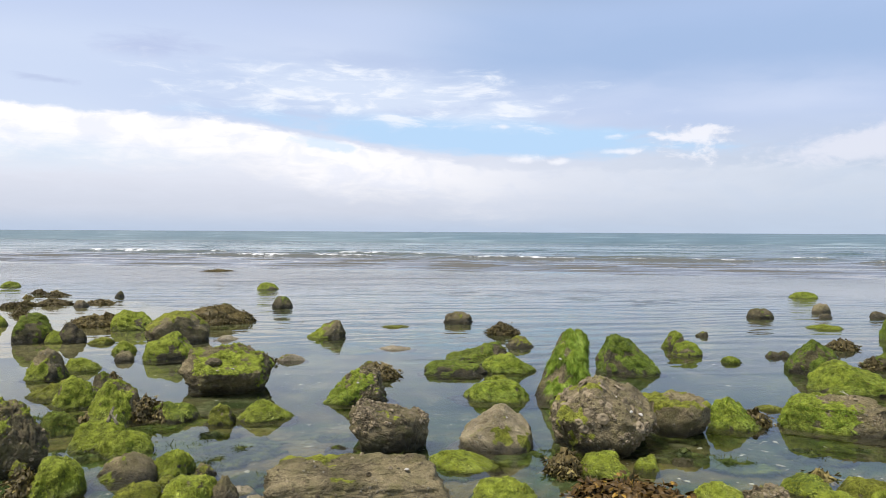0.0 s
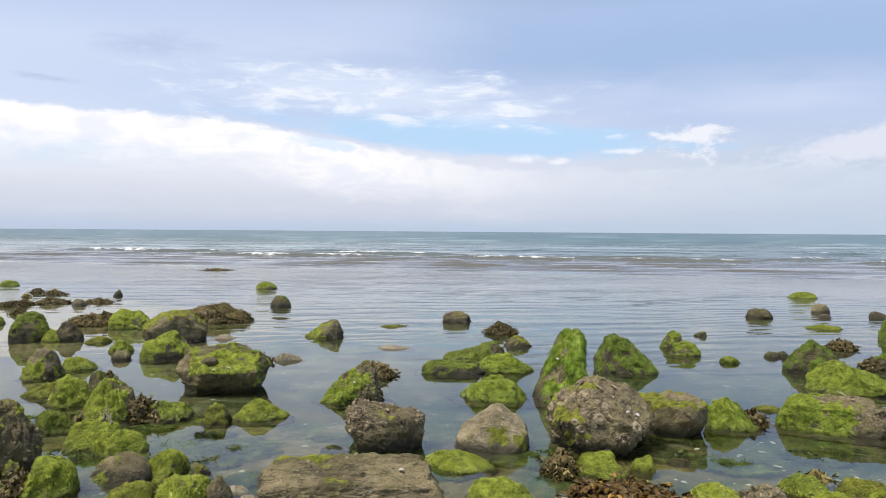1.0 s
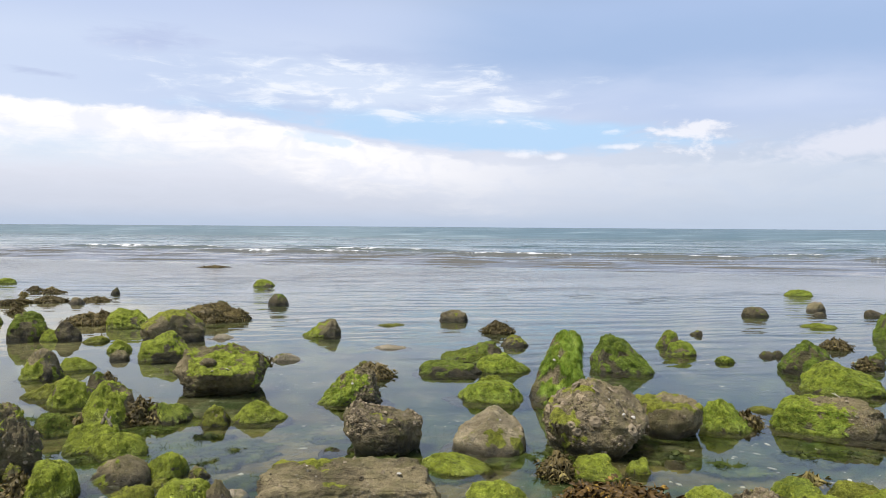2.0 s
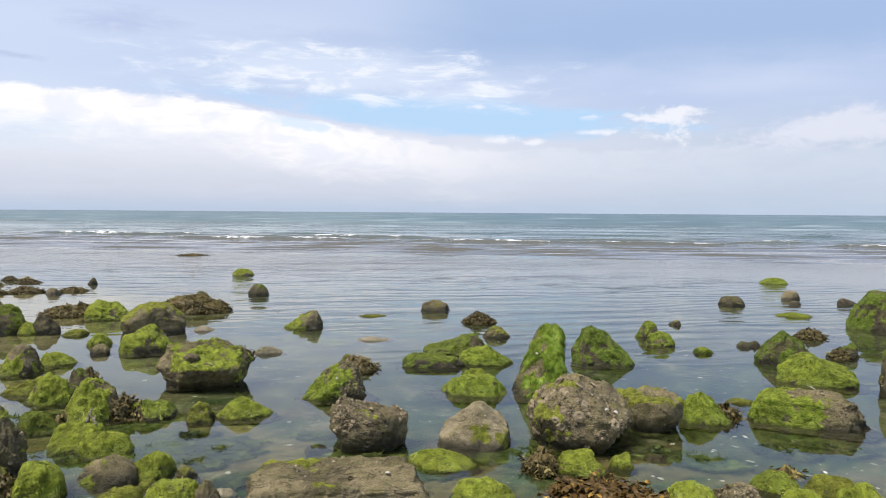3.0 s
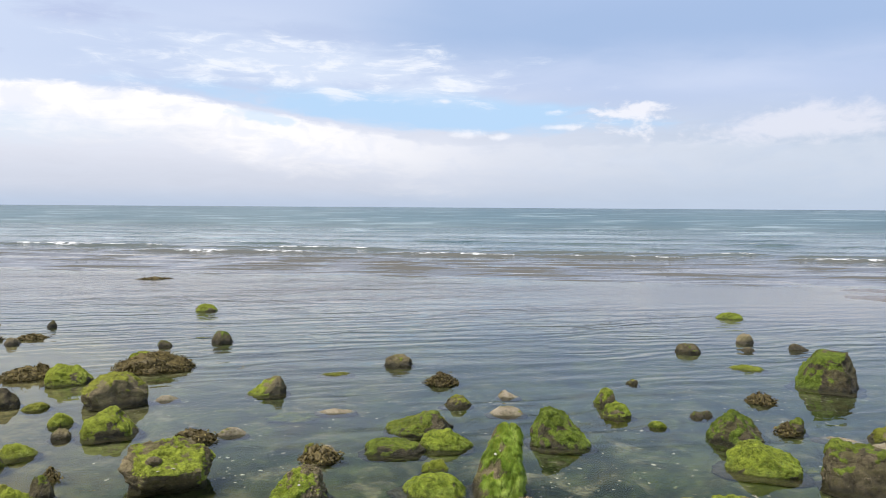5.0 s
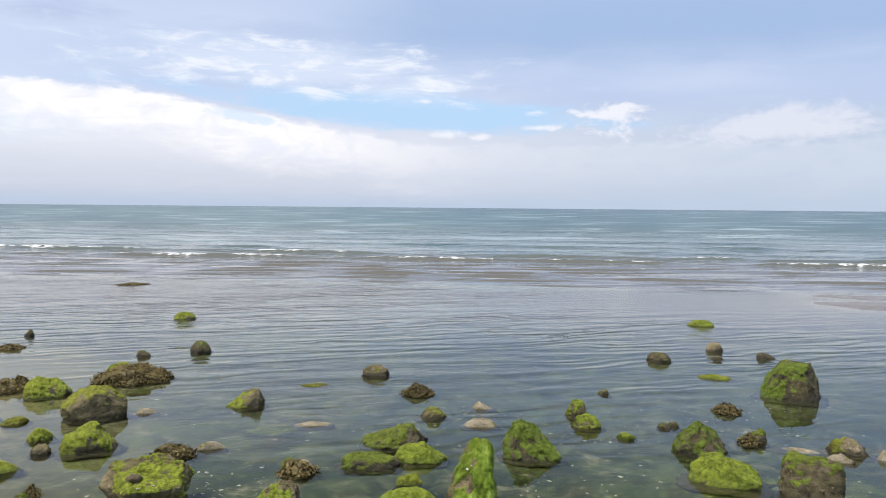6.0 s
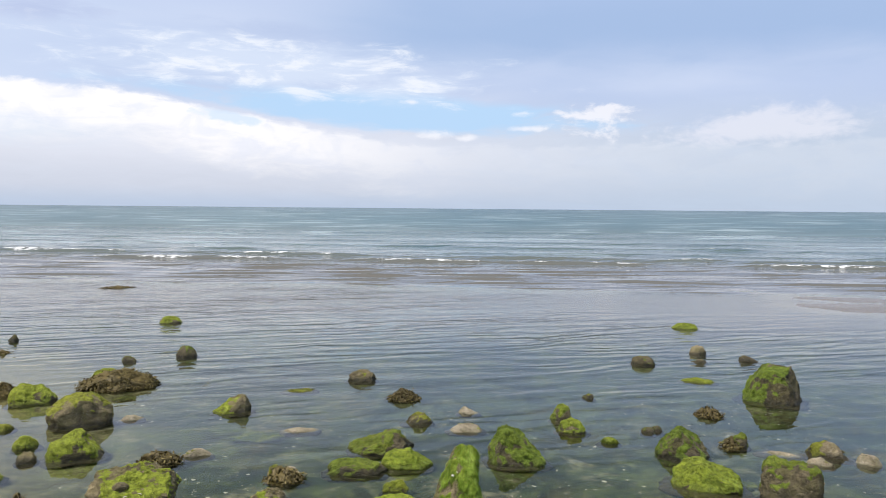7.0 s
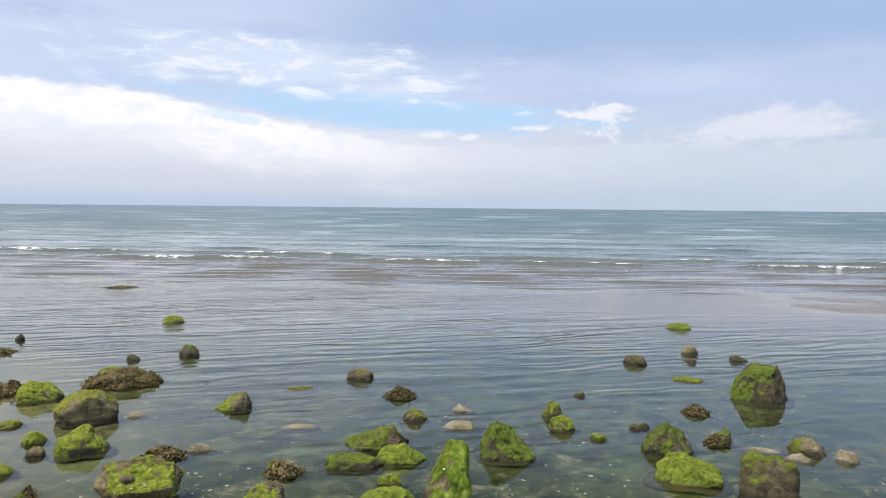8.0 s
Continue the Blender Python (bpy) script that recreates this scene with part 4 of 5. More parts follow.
rock("long_boulder", 1.744, 3.511, 0.479, 0.201, 0.142, -36.0,
     "long brown boulder with a green algae fringe along its face", 17, level=6, box=4.2, under=0.2, crust=60, planes=((0.0, -0.12, 1.0, 0.66), (0.95, -0.3, 0.1, 0.86), (0, -0.95, 0.3, 0.8)), cuts=3, weed=MEADOW, side=(-2.2,-0.8,-1.0), green=0.52)
rock("boulder", 2.314, 4.230, 0.402, 0.249, 0.149, -34.9,
     "low boulder wholly covered with bright green algae", 18, box=4.6, cuts=1, green=0.80, side=(0,0,0.7), lean=(0.03,0), taper=0.06, planes=((0.5, -0.05, 0.85, 0.68), (-0.75, -0.3, 0.6, 0.78)), under=0.0, weed=DEEP)
rock("boulder", 2.499, 4.759, 0.348, 0.261, 0.183, -33.2,
     "dark rounded boulder with a green algae cap", 19, mat=DARK_STONE, box=2.8, green=0.42, side=(-0.8,0,0.8), rough=1.6, under=0.2, weed=DEEP, planes=((0.66, -0.1, 0.72, 0.60), (-0.66, -0.2, 0.6, 0.74), (0.2, -0.85, 0.45, 0.74)), cuts=2, taper=0.24)
rock("boulder", 4.108, 5.894, 0.480, 0.384, 0.298, -39.1,
     "tall square boulder with green algae over dark stone", 20, mat=DARK_STONE, box=4.0, taper=0.16, lean=(0.05,0), green=0.46, side=(-1.1,0,0.5), fuzz=0.9, rough=1.5, weed=DEEP, planes=((-0.85, -0.2, 0.45, 0.72), (0.9, -0.2, 0.35, 0.78), (0.1, -0.2, 1.0, 0.80), (-0.2, -0.95, 0.25, 0.76)), cuts=2)
rock("boulder", 2.621, 3.878, 0.347, 0.243, 0.249, -41.2,
     "blocky brown boulder with a mossy top", 21, box=3.4, taper=0.15, green=0.30, side=(-0.2,0,0.8), weed=OLIVE, fuzz=0.7, rough=1.3, crust=50, planes=((0.0, -0.15, 1.0, 0.74), (0.25, -0.95, 0.1, 0.8)), cuts=3, mat=DARK_STONE)
rock("standing_rock", 0.762, 4.236, 0.275, 0.261, 0.339, -17.4,
     "tall upright rock draped in long green algae", 22, level=6, box=3.8, fuzz=1.0, under=0.0, cuts=2, strand=0.02, rough=0.45, planes=((-0.8, -0.35, 0.45, 0.62), (0.97, -0.1, 0.05, 0.80), (0.2, -0.6, 0.75, 0.86)), lean=(0.28,0.5), taper=0.46, side=(1.2,0,-0.1), green=0.6, weed=MEADOW)
rock("boulder", 1.385, 4.941, 0.381, 0.286, 0.212, -21.1,
     "pointed boulder covered with green algae", 23, mat=DARK_STONE, box=3.0, green=0.60, side=(0.2,0,0.3), rough=1.5, under=0.0, fuzz=0.9, cuts=2, planes=((0.62, -0.15, 0.78, 0.52), (-0.88, -0.2, 0.42, 0.74), (0.1, -0.85, 0.5, 0.74), (-0.1, -0.1, 1.0, 0.86)), taper=0.22, lean=(-0.18,0), weed=MEADOW)
rock("boulder", 0.575, 5.364, 0.450, 0.279, 0.123, -10.8,
     "dark lumpy boulder partly green with algae", 24, mat=DARK_STONE, box=2.8, taper=0.3, lean=(0.2,0), green=0.46, side=(-0.8,0,0.3), under=0.2, weed=OLIVE, planes=((-0.5, -0.1, 0.85, 0.50), (0.95, -0.2, 0.2, 0.8), (0.2, -0.7, 0.7, 0.66)), cuts=3)
rock("rock", 0.674, 5.025, 0.328, 0.229, 0.101, -12.7,
     "rounded rock wholly covered with vivid green algae", 25, box=2.8, cuts=3, green=0.96, side=(0,0,0.4), taper=0.2, under=0.0, weed=MEADOW)
rock("rock", 0.349, 4.979, 0.370, 0.185, 0.065, -8.9,
     "flat dark block with a thin olive film", 26, mat=DARK_STONE, box=4.0, cuts=4, green=0.42, side=(-0.5,0,0.5), weed=OLIVE, fuzz=0.5, planes=((0, -0.1, 1, 0.7), (0.96, -0.2, 0.1, 0.82)), under=0.0)
rock("rock", 0.440, 4.303, 0.325, 0.234, 0.090, -12.3,
     "domed rock with shaggy green algae", 27, box=2.8, cuts=4, taper=0.35, green=0.62, side=(0.1,0,0.5), under=0.0, weed=MEADOW)
rock("rock", 0.517, 4.623, 0.150, 0.090, 0.053, -12.4,
     "small low rock under green algae", 28, level=4, green=0.70, side=(0,0,0.5))
rock("boulder", -0.249, 4.335, 0.310, 0.233, 0.162, -1.8,
     "boulder half green with algae and half crusted with barnacles", 29, level=6, box=2.8, taper=0.3, lean=(0.12,0), green=0.52, side=(-1.6,-0.3,-0.25), crust=380, rough=1.4, planes=((-0.62, -0.25, 0.75, 0.52), (0.95, -0.15, 0.2, 0.8), (0.1, -0.4, 0.9, 0.74)), cuts=2, weed=MEADOW)
rock("boulder", -0.903, 4.664, 0.492, 0.333, 0.224, 7.7,
     "large flat-topped boulder with green algae over its top", 30, level=6, box=5.0, cuts=2, strata=0.03, side=(0.1,-0.2,0.8), rough=1.2, weed=ALGAE, fuzz=0.7, planes=((0.05, -0.34, 0.94, 0.60), (0.92, -0.25, 0.25, 0.93), (-0.85, -0.4, 0.3, 0.84), (0.0, -0.85, -0.5, 0.78)), under=0.55, green=0.35)
rock("boulder", -1.388, 5.705, 0.345, 0.248, 0.163, 10.8,
     "rounded boulder with green algae on one half", 31, box=2.6, green=0.55, side=(-1.0,-0.2,0.4), taper=0.1, cuts=2, planes=((0.75, -0.3, 0.6, 0.74), (-0.2, -0.2, 0.95, 0.80)), rough=0.7, under=0.0)
rock("boulder", -1.505, 6.517, 0.463, 0.301, 0.216, 10.4,
     "brown boulder with a thin olive-green cap", 32, box=3.0, green=0.30, side=(-0.2,0,1.0), weed=OLIVE, fuzz=0.6, under=0.35, planes=((0.7, -0.2, 0.7, 0.86), (-0.6, -0.2, 0.75, 0.84), (0.1, -0.9, 0.2, 0.82), (0.0, -0.1, 1.0, 0.84)), cuts=1, rough=0.6)

# smaller rocks and stones standing in the pool
rock("rock", -0.402, 6.578, 0.295, 0.177, 0.130, 0.3,
     "wedge-shaped rock with green algae on its slope", 33, box=2.6, green=0.48, side=(-0.9,-0.3,-0.2), cuts=2, planes=((-0.55, -0.2, 0.8, 0.55), (0.95, -0.2, 0.2, 0.78)), lean=(0.25,0), taper=0.3)
rock("rock", 0.779, 7.435, 0.271, 0.163, 0.099, -9.3,
     "small flat brown rock with layered top", 34, box=3.6, cuts=3, strata=0.1, taper=0.1, green=0.10, weed=OLIVE, rough=1.4, level=5)
rock("stone", 0.972, 5.930, 0.203, 0.122, 0.081, -13.6,
     "small olive-brown stone at the waterline", 35, green=0.35, weed=OLIVE, fuzz=0.5)
rock("stone", 1.258, 5.647, 0.233, 0.140, 0.051, -17.2,
     "flat pale grey-brown stone just breaking the water", 36, mat=PALE_STONE, green=0.05, cuts=3)
rock("stone", 1.416, 6.100, 0.154, 0.092, 0.050, -17.4,
     "small pale stone with weed beside it", 37, level=4, mat=PALE_STONE, green=0.10, cuts=3)
rock("rock", 2.065, 5.742, 0.169, 0.118, 0.122, -24.4,
     "small upright rock with green algae", 38, level=4, taper=0.4, green=0.50, side=(-0.7,0,0.3), weed=DEEP)
rock("rock", 2.011, 5.447, 0.197, 0.138, 0.091, -25.2,
     "small rounded rock with green algae", 39, level=4, green=0.60, side=(-0.3,0,0.4), box=2.7, weed=DEEP)
rock("rock", 3.769, 7.474, 0.254, 0.152, 0.093, -30.3,
     "small dark domed rock in the water", 40, mat=DARK_STONE, box=2.7, cuts=3, green=0.25, weed=OLIVE, fuzz=0.3)
rock("stone", 4.687, 7.856, 0.182, 0.146, 0.097, -34.1,
     "small square grey stone", 41, level=4, mat=GREY_STONE, box=3.6, green=0.00)
rock("stone", 4.440, 7.437, 0.126, 0.088, 0.039, -34.3,
     "small dark wet stone", 42, level=4, mat=DARK_STONE, green=0.00)
rock("stone", 4.991, 7.376, 0.199, 0.099, 0.065, -37.5,
     "low dark flat stone", 43, level=4, mat=DARK_STONE, green=0.00, lean=(-0.4,0), taper=0.3)
rock("rock", 5.604, 9.540, 0.349, 0.140, 0.084, -33.1,
     "low flat rock under green algae on the sand", 44, level=4, green=0.96, box=2.4, cuts=2, weed=DEEP)
rock("rock", -1.247, 11.546, 0.297, 0.178, 0.099, 4.5,
     "low rock with a green algae cap", 45, level=4, green=0.65, side=(0,0,0.5), box=2.8, cuts=3)
rock("rock", -0.888, 8.975, 0.221, 0.176, 0.120, 3.4,
     "round dark grey rock with an olive top", 46, level=4, mat=DARK_STONE, box=2.4, cuts=2, green=0.22, weed=OLIVE, fuzz=0.3)
rock("stone", -2.937, 10.410, 0.112, 0.089, 0.083, 14.3,
     "small dark round stone", 47, level=4, mat=DARK_STONE, green=0.00, box=2.4, cuts=2)
rock("stone", -1.452, 8.844, 0.148, 0.089, 0.064, 7.3,
     "small dark stone at the waterline", 48, level=4, mat=DARK_STONE, green=0.30, weed=OLIVE)
rock("stone", 0.079, 5.926, 0.223, 0.101, 0.024, -4.7,
     "flat pale stone lying just awash", 49, mat=PALE_STONE, green=0.05, cuts=3)
rock("stone", 0.179, 7.144, 0.242, 0.109, 0.016, -4.7,
     "flat stone with yellow-green algae just awash", 50, green=0.80, weed=OLIVE, cuts=2)
rock("rock", -0.155, 4.963, 0.093, 0.084, 0.081, -2.7,
     "small brown rock with frills of weed", 51, green=0.40, weed=OLIVE, rough=1.6, level=5)
rock("stone", -0.055, 4.954, 0.137, 0.096, 0.070, -4.0,
     "pale stone with a green edge", 52, level=4, mat=PALE_STONE, green=0.20, weed=OLIVE, taper=0.3)
rock("stone", -0.630, 5.537, 0.194, 0.087, 0.042, 2.8,
     "flat pale stone with brown weed along it", 53, mat=PALE_STONE, green=0.20, weed=OLIVE, level=5)
rock("stone", -1.139, 6.519, 0.152, 0.068, 0.034, 7.1,
     "flat pale stone just awash", 54, level=4, mat=PALE_STONE, green=0.00, cuts=3)
rock("rock", -1.744, 5.973, 0.160, 0.112, 0.079, 13.8,
     "small rock covered with green algae", 55, level=4, green=0.75, side=(0,0,0.4))
rock("stone", -1.664, 5.651, 0.119, 0.084, 0.063, 13.7,
     "small rounded brown stone", 56, level=4, green=0.05, box=2.7, cuts=3)
rock("rock", -1.996, 7.262, 0.366, 0.201, 0.157, 13.3,
     "low rock with green algae and brown weed", 57, side=(-0.4,-0.3,0.2), rough=1.5, planes=((0.2, -0.3, 0.9, 0.7),), green=0.62)
rock("rock", 2.978, 4.862, 0.176, 0.123, 0.088, -36.8,
     "small dark rock overgrown with weed", 58, mat=DARK_STONE, green=0.45, weed=OLIVE, rough=1.6, level=5)
rock("rock", 3.427, 4.509, 0.262, 0.131, 0.097, -42.6,
     "low flat grey rock with a green end", 59, mat=GREY_STONE, green=0.30, side=(-1.1,0,0), weed=OLIVE, cuts=4)
rock("stone", 3.263, 4.403, 0.180, 0.108, 0.062, -42.1,
     "pale flat stone just under the surface", 60, level=4, mat=PALE_STONE, green=0.05, foot=-0.02)
rock("stone", 3.166, 4.623, 0.267, 0.133, 0.048, -39.8,
     "pale flat stone lying under the water", 61, mat=PALE_STONE, green=0.00, foot=-0.035)
rock("stone", 3.575, 4.306, 0.149, 0.089, 0.063, -45.1,
     "rounded pale brown stone", 62, level=4, mat=PALE_STONE, green=0.05, cuts=3)
rock("stone", 2.544, 5.285, 0.092, 0.074, 0.038, -30.7,
     "small dark stone at the waterline", 63, level=4, mat=DARK_STONE, green=0.20, weed=OLIVE)
rock("stone", 2.623, 5.292, 0.084, 0.067, 0.040, -31.4,
     "small dark stone beside its neighbour", 64, level=4, mat=DARK_STONE, green=0.20, weed=OLIVE)
rock("stone", 2.152, 5.121, 0.124, 0.074, 0.039, -28.0,
     "small stone under green algae", 65, level=4, green=0.85, weed=DEEP)
rock("stone", 2.565, 6.307, 0.096, 0.058, 0.037, -26.4,
     "small dark stone at the waterline", 66, level=4, green=0.20, weed=OLIVE)

# rocks crowding the pool's inner edge
rock("rock", -2.546, 6.617, 0.308, 0.215, 0.206, 19.8,
     "dark rock with green algae and brown weed", 67, mat=DARK_STONE, green=0.50, side=(0.3,0,0.5), rough=1.5, weed=OLIVE, level=5)
rock("rock", -2.363, 6.563, 0.177, 0.142, 0.083, 18.4,
     "small rounded rock bright with green algae", 68, green=0.96, box=2.7, cuts=2, level=5)
rock("rock", -2.266, 6.576, 0.195, 0.136, 0.133, 17.6,
     "dark wet rounded rock", 69, mat=DARK_STONE, green=0.10, box=2.8, level=5)
rock("rock", -2.026, 6.432, 0.190, 0.114, 0.040, 15.8,
     "low flat rock under olive algae", 70, green=0.80, weed=OLIVE, cuts=2, level=5)
rock("rock", -1.938, 5.114, 0.225, 0.158, 0.161, 19.1,
     "brown rock with a green algae skirt", 71, green=0.55, side=(-0.4,-0.5,-0.8), taper=0.3, rough=1.4, level=5)
rock("rock", -1.819, 5.340, 0.207, 0.124, 0.069, 17.0,
     "low rock covered with green algae", 72, green=0.85, cuts=3, level=5)
rock("rock", -1.726, 4.604, 0.253, 0.152, 0.079, 18.7,
     "low spreading rock covered with green algae", 73, green=0.85, weed=OLIVE, cuts=3, taper=0.3)
rock("rock", -1.550, 4.396, 0.220, 0.143, 0.137, 17.2,
     "sloping rock with green algae", 74, green=0.65, side=(-0.2,-0.4,0), taper=0.3)
rock("rock", -1.498, 4.599, 0.128, 0.103, 0.114, 15.7,
     "dark ragged rock tufted with brown weed", 75, mat=DARK_STONE, green=0.20, weed=OLIVE, rough=1.8, level=5)
rock("boulder", -1.282, 4.070, 0.241, 0.193, 0.174, 14.7,
     "rounded boulder, green on one side and brown on the other", 76, box=2.8, cuts=4, taper=0.4, lean=(-0.05,0), green=0.55, side=(-1.1,0,0.2), rough=1.3)
rock("rock", -1.051, 4.054, 0.210, 0.147, 0.074, 11.1,
     "dark rock with a bright green algae cap", 77, mat=DARK_STONE, green=0.52, side=(0.4,0,0.7))
rock("rock", -0.836, 3.965, 0.121, 0.097, 0.084, 7.8,
     "small rock with green algae tufts", 78, green=0.55, taper=0.3, weed=OLIVE, level=5)
rock("rock", -0.656, 4.030, 0.239, 0.167, 0.079, 4.7,
     "low mounded rock with green algae", 79, box=2.7, cuts=4, taper=0.3, green=0.65, side=(0.2,-0.2,0.4))
rock("boulder", -1.465, 3.391, 0.250, 0.200, 0.245, 21.4,
     "large brown boulder rough with weed and barnacles", 80, level=6, box=3.4, cuts=6, taper=0.2, weed=OLIVE, rough=1.9, fuzz=0.5, mat=STONE, green=0.3, crust=40)
rock("rock", -1.461, 3.888, 0.168, 0.118, 0.084, 18.3,
     "low rock with dark green algae", 81, level=4, mat=DARK_STONE, green=0.70, weed=OLIVE)
rock("rock", -1.242, 3.661, 0.218, 0.175, 0.094, 15.8,
     "mounded rock thick with bright green algae", 82, box=2.7, cuts=4, green=0.82, side=(-0.5,0,0.2))
rock("rock", -1.127, 3.575, 0.187, 0.140, 0.079, 14.2,
     "rounded rock thick with bright green algae", 83, level=4, box=2.7, cuts=3, green=0.96)
rock("boulder", -1.043, 3.268, 0.198, 0.168, 0.083, 14.1,
     "brown-capped boulder with a green algae skirt", 84, level=4, box=2.8, cuts=4, green=0.34, side=(-0.6,-0.3,-1.1))
rock("rock", -0.907, 3.301, 0.146, 0.117, 0.073, 11.2,
     "lumpy rock covered with green algae", 85, level=4, green=0.85, cuts=5, rough=1.5)
rock("rock", -1.228, 3.141, 0.171, 0.145, 0.109, 18.6,
     "mounded rock shaggy with bright green algae", 86, level=4, box=2.7, cuts=3, green=0.96, taper=0.2)
rock("rock", -0.786, 2.974, 0.195, 0.156, 0.081, 9.8,
     "rounded rock with bright green algae", 87, level=4, box=2.7, cuts=3, green=0.75, side=(-0.7,0,0.2))
rock("rock", -0.699, 2.994, 0.097, 0.087, 0.078, 7.7,
     "small pointed brown rock", 88, green=0.15, taper=0.5, weed=OLIVE, rough=1.5, level=5)
rock("rock", -0.790, 3.246, 0.073, 0.058, 0.039, 8.9,
     "small brown rock with olive tufts", 89, green=0.35, weed=OLIVE, level=5)
rock("rock", -0.946, 2.978, 0.149, 0.120, 0.072, 13.5,
     "low rock with yellow-green algae", 90, level=4, green=0.75, weed=OLIVE, cuts=4, rough=1.5)
rock("rock", -1.383, 3.271, 0.065, 0.052, 0.064, 20.7,
     "small rock with brown and green weed", 91, green=0.50, weed=OLIVE, level=5)
rock("rock", 0.083, 3.240, 0.238, 0.179, 0.045, -9.8,
     "low sloping rock covered with green algae", 92, box=2.7, cuts=4, lean=(-0.3,0), taper=0.4, green=0.85)
rock("rock", 0.154, 2.889, 0.205, 0.164, 0.066, -13.0,
     "mounded rock covered with bright green algae", 93, box=2.7, cuts=4, green=0.82, side=(-0.2,0,0.4))
rock("rock", 0.559, 3.110, 0.175, 0.148, 0.066, -20.4,
     "rounded green rock among brown wrack", 94, box=2.4, cuts=2, green=0.96, level=5)
rock("rock", 0.716, 3.116, 0.081, 0.065, 0.049, -23.4,
     "small round rock with green algae", 95, box=2.4, cuts=2, green=0.80, level=5)
rock("rock", 0.787, 2.756, 0.168, 0.135, 0.069, -28.3,
     "mounded rock covered with bright green algae", 96, level=4, box=2.5, cuts=4, green=0.96)
rock("rock", 0.923, 2.727, 0.169, 0.135, 0.069, -31.4,
     "rough brown rock crusted with barnacles", 97, level=4, green=0.12, weed=OLIVE, crust=90, rough=1.7)
rock("rock", 1.124, 2.809, 0.169, 0.118, 0.057, -34.2,
     "low dark rock with a green algae rim", 98, level=4, mat=DARK_STONE, green=0.60, side=(0,0,0.8))
rock("rock", 1.265, 2.726, 0.188, 0.132, 0.067, -37.6,
     "low rock with yellow-green algae", 99, level=4, green=0.65, weed=OLIVE, rough=1.4)
rock("rock", 1.100, 2.639, 0.159, 0.127, 0.074, -35.9,
     "rounded rock with vivid green algae", 100, level=4, box=2.7, cuts=3, green=0.96)
rock("rock", 1.285, 2.628, 0.148, 0.118, 0.088, -39.3,
     "rounded rock with bright green algae", 101, level=4, box=2.7, cuts=3, green=0.80)

# wrack and weed
wrack("seaweed_clump", -1.398, 7.706, 0.706, 0.424, 0.155, 8.0,
      "heap of dark brown bladder wrack over a green stone", 102, count=800, length=0.042)
rock("rock", -1.559, 8.068, 0.259, 0.155, 0.096, 8.8,
     "small green rock at the edge of wrack", 103, level=4, green=0.96)
wrack("seaweed_clump", 1.010, 6.646, 0.275, 0.151, 0.086, -12.5,
      "small mound of dark brown wrack", 104, count=200)
wrack("seaweed_clump", -0.847, 5.423, 0.266, 0.159, 0.074, 5.4,
      "patch of dark brown wrack on a stone", 105, count=240)
wrack("seaweed_clump", -2.295, 7.600, 0.18, 0.13, 0.105, 14.9,
      "tuft of brown wrack beside green rock", 106, count=140)
wrack("seaweed_clump", 3.249, 5.564, 0.220, 0.110, 0.067, -34.9,
      "low patch of brown and green weed", 107, count=130)
wrack("seaweed_clump", -2.415, 7.522, 0.40, 0.22, 0.090, 16.4,
      "low bank of brown wrack", 108, count=320)
wrack("seaweed_clump", -3.378, 9.482, 0.42, 0.23, 0.055, 18.7,
      "low raft of brown wrack", 109, count=220)
rock("stone", -3.017, 9.235, 0.163, 0.114, 0.075, 17.0,
     "small grey stone beside the wrack", 110, level=4, mat=GREY_STONE, green=0.20)
wrack("seaweed_clump", 0.537, 2.835, 0.372, 0.260, 0.038, -22.2,
      "large heap of golden-brown bladder wrack", 111, count=1100, mat=GOLD_WRACK, loose=True, length=0.05, width=0.013)
wrack("seaweed_clump", 0.427, 3.133, 0.127, 0.089, 0.064, -17.6,
      "dark tuft of brown wrack in the shallows", 112, count=140)
wrack("seaweed_clump", 1.441, 3.658, 0.127, 0.076, 0.057, -30.7,
      "strip of brown wrack on a green rock", 113, count=130)
wrack("seaweed_clump", -0.098, 4.931, 0.225, 0.135, 0.068, -3.5,
      "dark weed on a small pale stone", 114, count=120)
wrack("seaweed_clump", -3.638, 9.356, 0.26, 0.14, 0.055, 20.4,
      "scattered low brown wrack", 115, count=120)
wrack("seaweed_clump", 3.534, 4.602, 0.151, 0.075, 0.048, -42.8,
      "small tuft of brown weed on a flat rock", 116, count=60)
rock("rock", 3.869, 6.640, 0.301, 0.120, 0.037, -34.1,
     "flat strip of green algae on a stone awash", 117, green=0.95, cuts=2)
wrack("seaweed_clump", -2.622, 16.521, 0.70, 0.22, 0.030, 7.9,
      "thin far strip of floating brown wrack", 118, count=90)

# weed beds under the water
drowned_weed(-0.730, 3.649, 0.300, 0.180, 6.7,
             "dark green thread weed under the water", 119)
drowned_weed(-0.665, 3.528, 0.207, 0.124, 5.7,
             "dark green thread weed under the water", 120)
drowned_weed(1.095, 3.506, 0.156, 0.093, -26.8,
             "dark green thread weed under the water", 121)
drowned_weed(1.651, 3.221, 0.245, 0.147, -37.7,
             "dark green thread weed under the water", 122)
drowned_weed(1.430, 3.207, 0.214, 0.128, -34.7,
             "dark green thread weed under the water", 123)
drowned_weed(-0.346, 3.712, 0.160, 0.096, -0.5,
             "dark green thread weed under the water", 124)
drowned_weed(-1.030, 4.023, 0.220, 0.132, 10.9,
             "dark green thread weed under the water", 125)
drowned_weed(0.306, 3.317, 0.272, 0.163, -14.1,
             "soft green weed under the water", 126)
